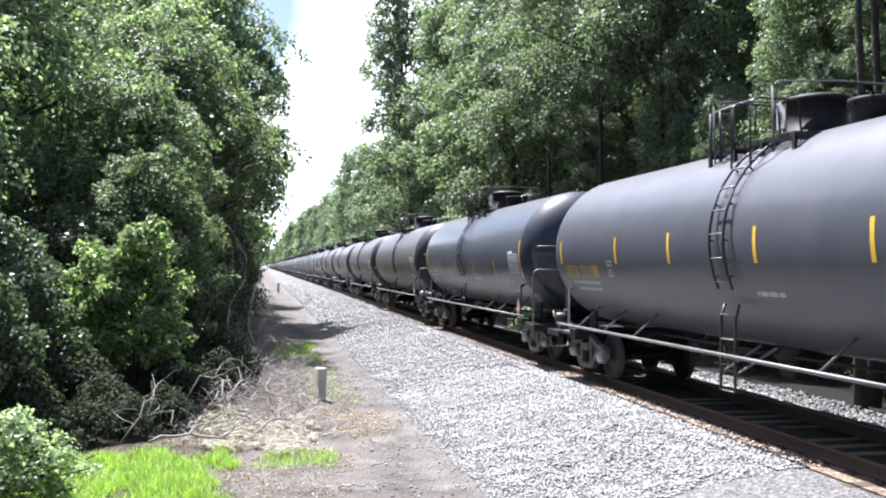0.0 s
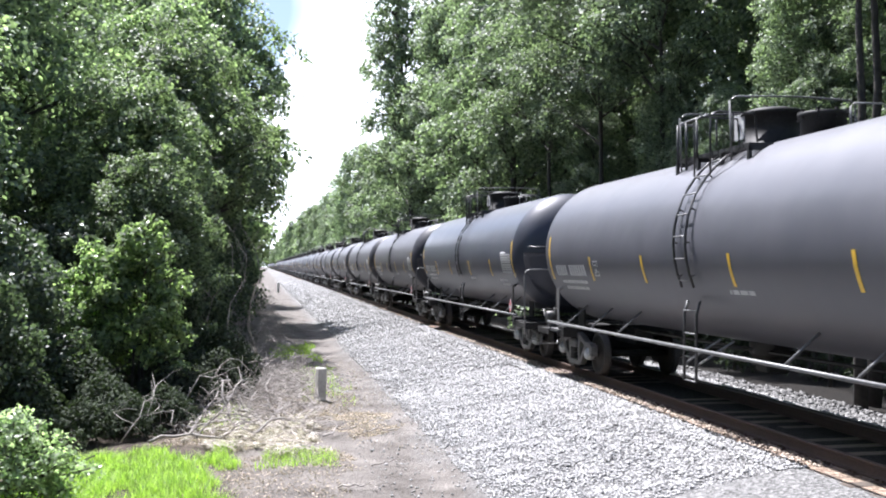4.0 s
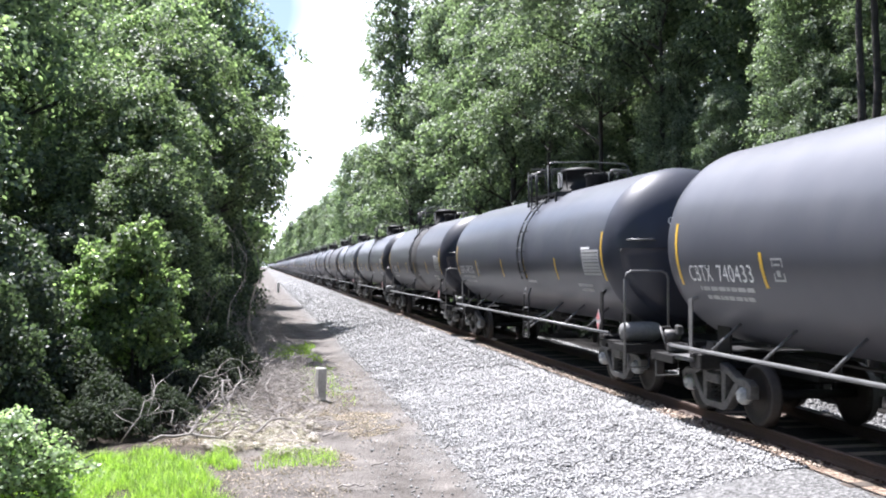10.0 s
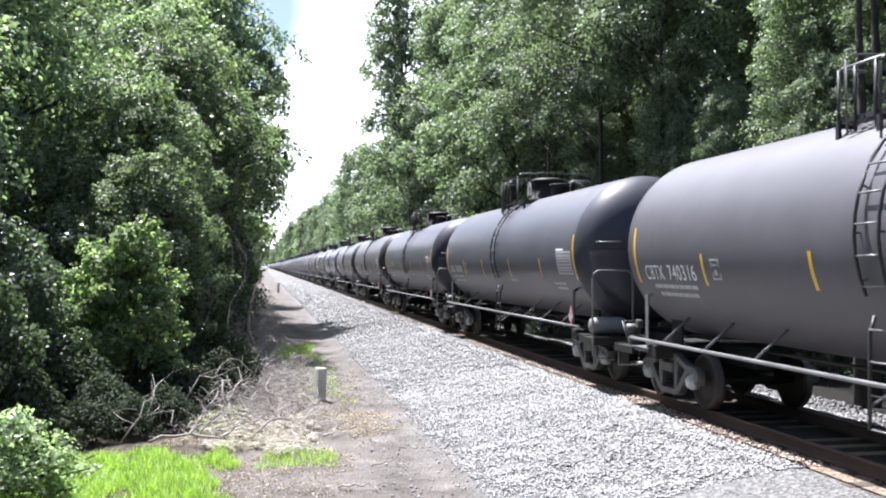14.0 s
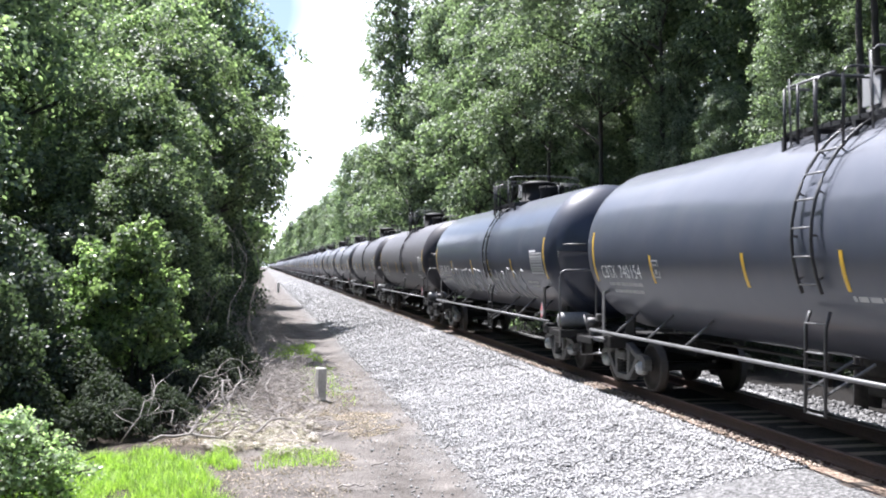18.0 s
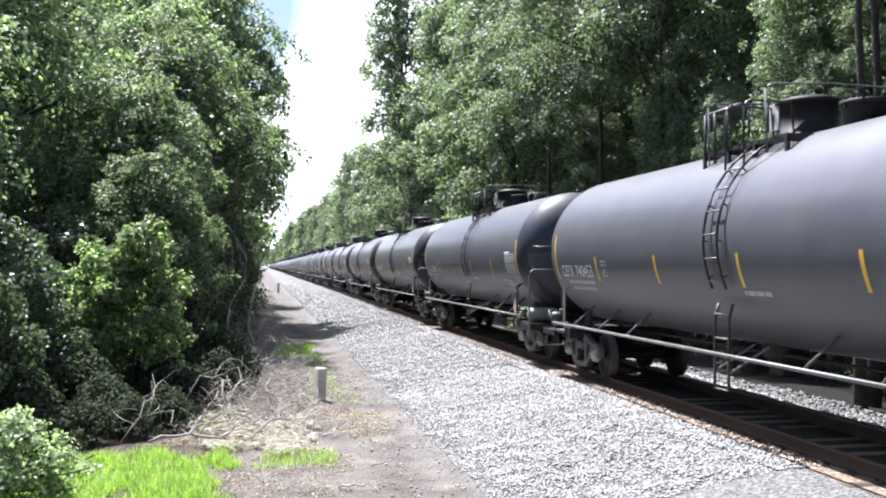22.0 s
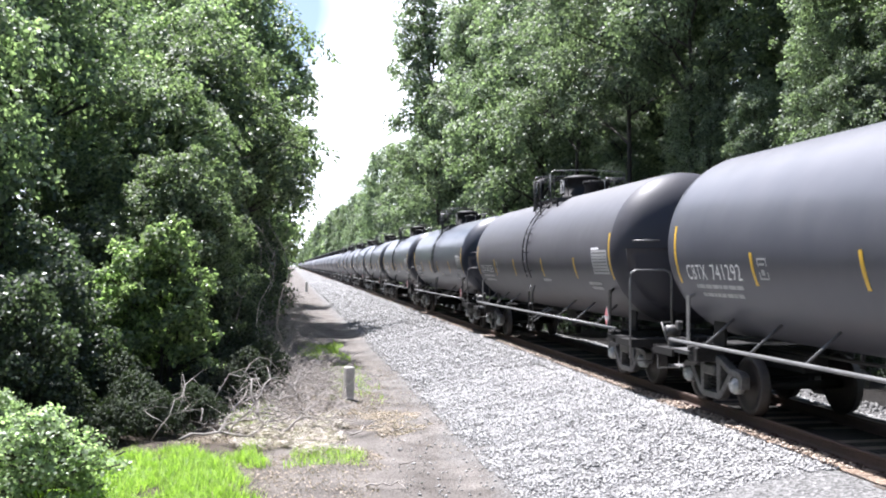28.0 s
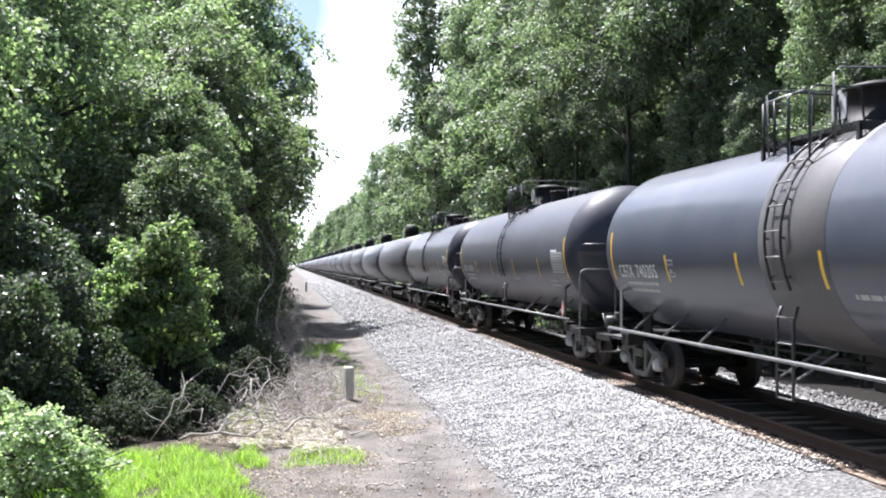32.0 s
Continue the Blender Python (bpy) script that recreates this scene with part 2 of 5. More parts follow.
def box(bm, x0, x1, y0, y1, z0, z1, bevel=0.0, m=None):
    g = bmesh.ops.create_cube(bm, size=1, matrix=(m or Matrix()) @ Matrix.Translation(((x0 + x1) / 2, (y0 + y1) / 2, (z0 + z1) / 2))
                              @ Matrix.Diagonal((x1 - x0, y1 - y0, z1 - z0, 1)))
    if bevel:
        edges = list({e for v in g["verts"] for e in v.link_edges})
        bmesh.ops.bevel(bm, geom=edges, offset=bevel, segments=1, affect="EDGES")
    return bm


def tube(bm, points, r, sides=6, r_end=None):
    """A round bar along a run of points."""
    pts = [Vector(p) for p in points]
    rings = []
    for i, p in enumerate(pts):
        d = (pts[min(i + 1, len(pts) - 1)] - pts[max(i - 1, 0)]).normalized()
        a = d.cross(Vector((0, 0, 1)) if abs(d.z) < 0.9 else Vector((1, 0, 0))).normalized()
        b = d.cross(a)
        q = r if r_end is None else r + (r_end - r) * i / (len(pts) - 1)
        rings.append([bm.verts.new(p + (a * math.cos(2 * math.pi * j / sides) + b * math.sin(2 * math.pi * j / sides)) * q) for j in range(sides)])
    for u, v in zip(rings, rings[1:]):
        for j in range(sides):
            f = bm.faces.new((u[j], u[(j + 1) % sides], v[(j + 1) % sides], v[j]))
            f.smooth = sides > 5
    bm.faces.new(rings[0][::-1])
    bm.faces.new(rings[-1])
    return bm


def lathe(bm, profile, axis="y", sides=48, centre=(0, 0, 0)):
    """Turns (along, radius) pairs about an axis through centre."""
    c = Vector(centre)
    rings = []
    for s, r in profile:
        ring = []
        for j in range(sides):
            a = 2 * math.pi * j / sides
            p = (r * math.cos(a), r * math.sin(a))
            o = {"y": (p[0], s, p[1]), "x": (s, p[0], p[1]), "z": (p[0], p[1], s)}[axis]
            ring.append(bm.verts.new(c + Vector(o)))
        rings.append(ring)
    for u, v in zip(rings, rings[1:]):
        for j in range(sides):
            f = bm.faces.new((u[j], u[(j + 1) % sides], v[(j + 1) % sides], v[j]))
            f.smooth = True
    for ring, r in ((rings[0], profile[0][1]), (rings[-1], profile[-1][1])):
        if r > 0.002:
            bm.faces.new(ring)
    bmesh.ops.recalc_face_normals(bm, faces=bm.faces)
    return bm


def plate(bm, outline, x0, x1):
    """A flat shape given in (y, z), thick from x0 to x1."""
    a = [bm.verts.new((x0, y, z)) for y, z in outline]
    b = [bm.verts.new((x1, y, z)) for y, z in outline]
    bm.faces.new(a)
    bm.faces.new(b[::-1])
    for i in range(len(a)):
        j = (i + 1) % len(a)
        bm.faces.new((a[i], b[i], b[j], a[j]))
    bmesh.ops.recalc_face_normals(bm, faces=bm.faces)
    return bm


def thing(name, label, category, group="", kind=""):
    return tagged(new(name), label, category, group, kind)


def letter_mesh(text):
    """Flat letters in Blender's own font, as vertex and face data that is laid on a shell later."""
    cu = bpy.data.curves.new("letters", "FONT")
    cu.body, cu.space_character = text, 1.08
    ob = new("letters", cu)
    me = bpy.data.meshes.new_from_object(ob.evaluated_get(bpy.context.evaluated_depsgraph_get()))
    bpy.data.objects.remove(ob)
    return me


MARKS = {0: "UTLX  211188", 1: "CBTX  740249", 2: "CBTX  740314", 3: "CBTX  740331", 4: "CBTX  740156", 7: "CBTX  740417", 8: "CBTX  740402", 9: "CBTX  740425",
         10: "CBTX  740297", 11: "CBTX  740305", 12: "CBTX  740433", 13: "CBTX  740152", 14: "CBTX  740100", 15: "CBTX  741317", 16: "CBTX  740141",
         17: "CBTX  740316", 20: "CBTX  740005", 21: "CBTX  740441", 22: "CBTX  740154", 23: "CBTX  740158", 24: "CBTX  740160", 25: "CBTX  740377",
         26: "CBTX  741286", 27: "CBTX  740453", 28: "CBTX  740473", 29: "CBTX  740486", 30: "CBTX  740472", 31: "CBTX  740465", 34: "CBTX  741292",
         35: "CBTX  740359", 36: "CBTX  740202", 37: "CBTX  740199", 38: "CBTX  740195", 39: "CBTX  740205"}
LETTERS = {i: [letter_mesh(word) for word in text.split()] for i, text in MARKS.items()}
LETTERS["head"] = letter_mesh("CBTX")


# ---- ground: one sheet; path, ballast bed and verge ----
def lift(x, y):
    """Height of the ground at (x, y)."""
    run = ((-400, -0.9), (-14, -0.7), (-5, -0.45), (-1.5, -0.5), (1.0, -0.55), (2.6, -0.57), (3.6, -0.42), (5.6, -0.03), (6.3, 0.085), (6.75, 0.108), (6.95, 0.108), (8.95, 0.106), (9.15, 0.108), (9.6, 0.07),
           (10.6, -0.14), (11.6, -0.45), (13.2, -0.72), (15.5, -0.85), (30, -0.4), (400, 0.5))
    for (a, za), (b, zb) in zip(run, run[1:]):
        if x <= b or b == 400:
            s = min(1, max(0, (x - a) / (b - a)))
            z = za + (zb - za) * s
            break
    if not 6.3 < x < 9.6 and abs(x) < 60:
        z += 0.07 * noise.noise((x * 0.6, y * 0.45, 1.0)) + 0.03 * noise.noise((x * 2.3, y * 2.1, 5.0))
    return z


def ground_material():
    m = bpy.data.materials.new("ground_of_ballast_dirt_and_litter")
    m.use_nodes = True
    n, k = m.node_tree.nodes, m.node_tree.links
    b = n["Principled BSDF"]
    co, sep = n.new("ShaderNodeTexCoord"), n.new("ShaderNodeSeparateXYZ")
    k.new(co.outputs["Object"], sep.inputs["Vector"])

    def wave(scale, detail=5):
        t = n.new("ShaderNodeTexNoise")
        t.inputs["Scale"].default_value, t.inputs["Detail"].default_value = scale, detail
        k.new(co.outputs["Object"], t.inputs["Vector"])
        return t.outputs["Fac"]

    def ramp(fac, *stops):
        r = n.new("ShaderNodeValToRGB")
        while len(r.color_ramp.elements) < len(stops):
            r.color_ramp.elements.new(0.5)
        for e, (p, c) in zip(r.color_ramp.elements, stops):
            e.position, e.color = p, (*c, 1)
        k.new(fac, r.inputs["Fac"])
        return r.outputs["Color"]

    def math_node(op, a, c):
        t = n.new("ShaderNodeMath")
        t.operation = op
        for i, v in enumerate((a, c)):
            if isinstance(v, float):
                t.inputs[i].default_value = v
            else:
                k.new(v, t.inputs[i])
        return t.outputs["Value"]

    def step(value, lo, hi):
        t = n.new("ShaderNodeMapRange")
        t.inputs["From Min"].default_value, t.inputs["From Max"].default_value = lo, hi
        k.new(value, t.inputs["Value"])
        return t.outputs["Result"]

    def blend(fac, a, c):
        t = n.new("ShaderNodeMix")
        t.data_type = "RGBA"
        k.new(fac, t.inputs["Factor"])
        k.new(a, t.inputs["A"])
        k.new(c, t.inputs["B"])
        return t.outputs["Result"]

    cell = n.new("ShaderNodeTexVoronoi")
    cell.inputs["Scale"].default_value = 26
    k.new(co.outputs["Object"], cell.inputs["Vector"])
    grey = n.new("ShaderNodeRGBToBW")
    k.new(cell.outputs["Color"], grey.inputs["Color"])
    stone = ramp(grey.outputs["Val"], (0.1, (0.075, 0.074, 0.072)), (0.5, (0.155, 0.153, 0.149)), (0.9, (0.27, 0.267, 0.26)))
    dirt = ramp(math_node("ADD", math_node("MULTIPLY", wave(1.3), 0.6), math_node("MULTIPLY", wave(24.0), 0.4)),
                (0.35, (0.075, 0.066, 0.058)), (0.5, (0.138, 0.125, 0.113)), (0.65, (0.215, 0.196, 0.178)))
    litter = ramp(math_node("ADD", math_node("MULTIPLY", wave(2.1), 0.4), math_node("MULTIPLY", wave(34.0), 0.6)),
                  (0.35, (0.025, 0.02, 0.015)), (0.5, (0.065, 0.052, 0.04)), (0.66, (0.15, 0.125, 0.1)))
    # Tree shade on the bank behind the track, painted as near-black ground.
    bank_shade = ramp(wave(9.0), (0.35, (0.004, 0.0035, 0.003)), (0.65, (0.016, 0.013, 0.01)))
    ragged = math_node("ADD", sep.outputs["X"], math_node("MULTIPLY", math_node("SUBTRACT", wave(0.9, 8), 0.5), 1.8))
    c = blend(step(ragged, -0.9, 0.1), litter, dirt)
    widening = math_node("ADD", ragged, math_node("MULTIPLY", step(sep.outputs["Y"], 30.0, 60.0), 0.35))
    c = blend(step(widening, 2.7, 3.5), c, stone)
    # The train's shadow on the bed, painted as a dark band in the colour.
    train_shade = n.new("ShaderNodeMix")
    train_shade.data_type, train_shade.blend_type = "RGBA", "MULTIPLY"
    train_shade.inputs["B"].default_value = (0.09, 0.085, 0.08, 1)
    k.new(math_node("MULTIPLY", step(sep.outputs["X"], 7.08, 7.16), step(ragged, 10.4, 10.0)), train_shade.inputs["Factor"])
    k.new(c, train_shade.inputs["A"])
    c = train_shade.outputs["Result"]
    rusty = ramp(wave(16.0), (0.35, (0.13, 0.09, 0.065)), (0.5, (0.27, 0.2, 0.15)), (0.66, (0.4, 0.32, 0.25)))
    along = math_node("MULTIPLY", step(sep.outputs["X"], 6.66, 6.74), step(sep.outputs["X"], 7.14, 7.1))
    c = blend(along, c, rusty)
    c = blend(step(ragged, 10.9, 11.3), c, bank_shade)
    k.new(c, b.inputs["Base Color"])
    b.inputs["Roughness"].default_value = 0.95
    b.inputs["Specular IOR Level"].default_value = 0.25
    bp = n.new("ShaderNodeBump")
    bp.inputs["Strength"].default_value, bp.inputs["Distance"].default_value = 0.9, 0.035
    k.new(math_node("ADD", cell.outputs["Distance"], wave(30.0)), bp.inputs["Height"])
    k.new(bp.outputs["Normal"], b.inputs["Normal"])
    return m


def build_ground():
    xs = [-3000, -800, -300, -120, -60, -35, -24] + list(np.arange(-16, 16.01, 0.32)) + [20, 26, 35, 60, 120, 300, 800, 3000]
    ys = [-3000, -1200, -500, -200, -80, -30, -10, 0] + list(np.arange(6, 60, 0.4)) + list(np.arange(60, 160, 2)) + [170, 190, 220, 260, 320, 420, 600, 900, 1500, 3000]
    verts = [(x, y, lift(x, y)) for y in ys for x in xs]
    w = len(xs)
    faces = [(j * w + i, j * w + i + 1, (j + 1) * w + i + 1, (j + 1) * w + i) for j in range(len(ys) - 1) for i in range(w - 1)]
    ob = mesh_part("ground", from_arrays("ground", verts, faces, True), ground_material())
    tagged(ob, "ground of grey ballast, trodden dirt path and leaf litter", "ground", kind="structure")


def rail_profile():
    half = [(0.0, 0.0), (0.034, 0.0), (0.037, -0.012), (0.036, -0.034), (0.009, -0.05), (0.009, -0.14), (0.02, -0.155), (0.07, -0.168), (0.07, -0.178), (0.0, -0.178)]
    return half + [(-a, b) for a, b in half[-2:0:-1]]


def build_track():
    track = thing("railway_track", "rusty steel rails on weathered wooden ties in ballast", "railway track", kind="structure")
    prof = rail_profile()
    for side in (-1, 1):
        bm = bmesh.new()
        ends = []
        for y in (-1500, 1500):
            ends.append([bm.verts.new((TRACK + side * 0.7535 + a, y, RAIL + b)) for a, b in prof])
        k = len(prof)
        for i in range(k):
            bm.faces.new((ends[0][i], ends[0][(i + 1) % k], ends[1][(i + 1) % k], ends[1][i]))
        bmesh.ops.recalc_face_normals(bm, faces=bm.faces)
        part("rail", bm, M_RAIL, track, "rusty steel rail with a worn head")
    bm = bmesh.new()
    box(bm, -1.3, 1.3, -0.11, 0.11, -0.36, -0.182, 0.012)
    tie = part("tie", bm, M_TIE, track).data
    bm = bmesh.new()
    box(bm, -0.17, 0.17, -0.09, 0.09, -0.182, -0.166, 0.004)
    for x in (-0.12, 0.12):
        for y in (-0.05, 0.05):
            box(bm, x - 0.018, x + 0.018, y - 0.018, y + 0.018, -0.168, -0.14)
    tie_plate = part("tie_plate", bm, M_RAIL, track).data
    bpy.data.objects["tie"].location = (TRACK, 9.0, RAIL)
    bpy.data.objects["tie_plate"].location = (TRACK - 0.7535, 9.0, RAIL)
    r = random.Random(4)
    for i in range(1, 110):
        y = 9.0 + 0.535 * i
        o = new("tie", tie)
        o.parent, o.location = track, (TRACK + r.uniform(-0.04, 0.04), y + r.uniform(-0.02, 0.02), RAIL + r.uniform(-0.012, 0.008))
        o.rotation_euler.z = r.uniform(-0.02, 0.02)
        if i < 32:
            o = new("tie_plate", tie_plate)
            o.parent, o.location = track, (TRACK - 0.7535, y, RAIL)


build_ground()
build_track()


# ---- the train of tank cars ----
LENGTH = 17.3
R_TANK, Z_TANK, HALF = 1.57, 2.98, 7.08
FRONT = -7.03  # the first tape stripe


def on_tank(y, z, out=0.006):
    """A point on the near side of the tank shell at height z."""
    return Vector((-math.sqrt(max(0, R_TANK ** 2 - (z - Z_TANK) ** 2)) * (1 + out / R_TANK), y, Z_TANK + (z - Z_TANK) * (1 + out / R_TANK)))


def patch(bm, y0, y1, z0, z1, out=0.006, rows=4, slant=0.0):
    """A thin sheet that lies on the near side of the shell."""
    front, back = [], []
    for i in range(rows + 1):
        z = z0 + (z1 - z0) * i / rows
        s = slant * i / rows
        front.append([bm.verts.new(on_tank(y + s, z, out)) for y in (y0, y1)])
        back.append([bm.verts.new(on_tank(y + s, z, 0.001)) for y in (y0, y1)])
    for a, b in zip(front, front[1:]):
        bm.faces.new((a[0], a[1], b[1], b[0]))
    for a, b, c, d in zip(front, front[1:], back, back[1:]):
        bm.faces.new((a[0], b[0], d[0], c[0]))
        bm.faces.new((a[1], c[1], d[1], b[1]))
    bm.faces.new((front[0][0], back[0][0], back[0][1], front[0][1]))
    bm.faces.new((front[-1][0], front[-1][1], back[-1][1], back[-1][0]))
    return bm


def head_profile(sign):
    return [(sign * (HALF + 0.9 * math.sin(a)), R_TANK * max(0.0005, math.cos(a)) ** 0.9) for a in np.linspace(0, math.pi / 2, 10)]


def add_truck(car, y):
    truck = new("truck")
    truck.parent, truck.location = car, (0, y, RAIL)
    wheel = [(0.0, 0.09), (0.02, 0.2), (0.02, 0.36), (-0.01, 0.385), (-0.01, 0.455), (0.1, 0.46), (0.12, 0.49), (0.14, 0.38), (0.1, 0.09)]
    for dy in (-0.89, 0.89):
        bm = bmesh.new()
        lathe(bm, [(-0.98, 0.07), (0.98, 0.07)], "x", 10, (0, dy, 0.457))
        part("axle", bm, M_STEEL_DARK, truck)
        for s in (-1, 1):
            bm = bmesh.new()
            lathe(bm, [(s * (0.83 - a), r * 0.457 / 0.46) for a, r in wheel], "x", 26, (0, dy, 0.457))
            part("wheel", bm, M_WHEEL, truck, "dark steel wheel with a worn tread")
            if s > 0:
                continue
            bm = bmesh.new()
            lathe(bm, [(s * 0.96, 0.13), (s * 1.08, 0.13), (s * 1.1, 0.105), (s * 1.12, 0.1), (s * 1.12, 0.0006)], "x", 16, (0, dy, 0.457))
            for i in range(3):
                a = i * 2.094 + 0.4
                box(bm, s * 1.13 - 0.012, s * 1.13 + 0.012, dy + 0.06 * math.cos(a) - 0.016, dy + 0.06 * math.cos(a) + 0.016,
                    0.457 + 0.06 * math.sin(a) - 0.016, 0.457 + 0.06 * math.sin(a) + 0.016)
            part("bearing_cap", bm, M_CAP, truck, "grey bearing end cap with three bolts")
    top = [(-1.12, 0.42), (-1.13, 0.62), (-1.0, 0.69), (-0.72, 0.7), (-0.42, 0.82), (-0.22, 0.88), (0.22, 0.88), (0.42, 0.82), (0.72, 0.7), (1.0, 0.69), (1.13, 0.62), (1.12, 0.42)]
    low = [(1.03, 0.42), (1.02, 0.56), (0.76, 0.56), (0.72, 0.5), (0.42, 0.22), (0.3, 0.17), (-0.3, 0.17), (-0.42, 0.22), (-0.72, 0.5), (-0.76, 0.56), (-1.02, 0.56), (-1.03, 0.42)]
    for s in (-1, 1):
        bm = bmesh.new()
        # top chord, bottom chord and the two columns, with open windows between
        x0, x1 = sorted((s * 0.93, s * 1.08))
        plate(bm, top + [(1.02, 0.42), (1.0, 0.58), (0.7, 0.6), (0.4, 0.72), (0.2, 0.76), (-0.2, 0.76), (-0.4, 0.72), (-0.7, 0.6), (-1.0, 0.58), (-1.02, 0.42)], x0, x1)
        plate(bm, [(-0.8, 0.6), (-0.66, 0.63), (-0.36, 0.32), (-0.24, 0.27), (0.24, 0.27), (0.36, 0.32), (0.66, 0.63), (0.8, 0.6), (0.42, 0.21), (0.3, 0.16), (-0.3, 0.16), (-0.42, 0.21)], x0, x1)
        for c in (-1, 1):
            plate(bm, [(c * 0.25, 0.25), (c * 0.36, 0.28), (c * 0.38, 0.76), (c * 0.23, 0.78)], x0, x1)
        bmesh.ops.bevel(bm, geom=[e for e in bm.edges if e.calc_length() > 0.08 and len(e.link_faces) == 2 and e.calc_face_angle(0) > 1.0], offset=0.012, segments=1, affect="EDGES")
        part("side_frame", bm, M_CAST, truck, "dusty cast steel side frame")
        for dy in (-0.13, 0.0, 0.13) if s < 0 else ():
            bm = bmesh.new()
            pts = [(s * 1.0 + 0.05 * math.cos(a), dy + 0.05 * math.sin(a), 0.28 + 0.0105 * a) for a in np.arange(0, 24, 1.05)]
            tube(bm, pts, 0.013, 4)
            part("spring", bm, M_STEEL_DARK, truck)
        bm = bmesh.new()
        box(bm, min(s * 0.9, s * 1.12), max(s * 0.9, s * 1.12), -0.21, 0.21, 0.54, 0.72, 0.03)
        part("bolster_end", bm, M_CAST, truck)
    bm = bmesh.new()
    box(bm, -0.9, 0.9, -0.2, 0.2, 0.5, 0.74, 0.03)
    lathe(bm, [(0.74, 0.2), (0.86, 0.2)], "z", 16)
    part("bolster", bm, M_STEEL_DARK, truck)
    for dy in (-0.3, 0.3):
        bm = bmesh.new()
        box(bm, -0.8, 0.8, dy - 0.05, dy + 0.05, 0.34, 0.44, 0.01)
        for s in (-1, 1):
            box(bm, s * 0.76 - 0.05, s * 0.76 + 0.05, dy + math.copysign(0.04, dy), dy + math.copysign(0.13, dy), 0.3, 0.6, 0.015)
        part("brake_beam", bm, M_STEEL_DARK, truck)


def add_ladder(car, s, y):
    """The side ladder: over the shell from the deck, then straight down below the sill."""
    ladder = new("ladder")
    ladder.parent = car
    turn = [math.radians(a) for a in np.linspace(62, -24, 12)]
    rim = [(s * (R_TANK + 0.075) * math.cos(a), Z_TANK + (R_TANK + 0.075) * math.sin(a)) for a in turn]
    low = [(s * 1.4, 2.1), (s * 1.46, 1.9), (s * 1.47, 0.86)]
    for dy in (-0.21, 0.21):
        bm = bmesh.new()
        tube(bm, [(x, y + dy, z) for x, z in rim], 0.022, 6)
        part("ladder_rail", bm, M_BLACK_BAR, ladder)
        bm = bmesh.new()
        tube(bm, [(x, y + dy, z) for x, z in low], 0.022, 6)
        part("lower_ladder_rail", bm, M_BLACK_BAR, ladder)
    steps = [(s * (R_TANK + 0.075) * math.cos(a), Z_TANK + (R_TANK + 0.075) * math.sin(a)) for a in [math.radians(v) for v in (52, 40, 28, 16, 4, -8, -20)]]
    steps += [(s * 1.465, z) for z in (1.95, 1.6, 1.24, 0.87)]
    for x, z in steps:
        bm = bmesh.new()
        tube(bm, [(x, y - 0.22, z), (x, y + 0.22, z)], 0.013, 6)
        part("rung", bm, M_PIPE, ladder)
    for dy in (-0.21, 0.21):
        for z in (4.0, 3.5, 3.0, 2.5):
            bm = bmesh.new()
            p = on_tank(y + dy, z, 0.085)
            q = on_tank(y + dy, z, 0.0)
            tube(bm, [(-s * p.x, p.y, p.z), (-s * q.x, q.y, q.z)], 0.014, 5)
            part("stand_off", bm, M_BLACK_BAR, ladder)
        bm = bmesh.new()
        tube(bm, [(s * 1.46, y + dy, 1.12), (s * 0.95, y + dy - 0.2, 1.5)], 0.02, 5)
        part("ladder_brace", bm, M_PIPE, ladder)


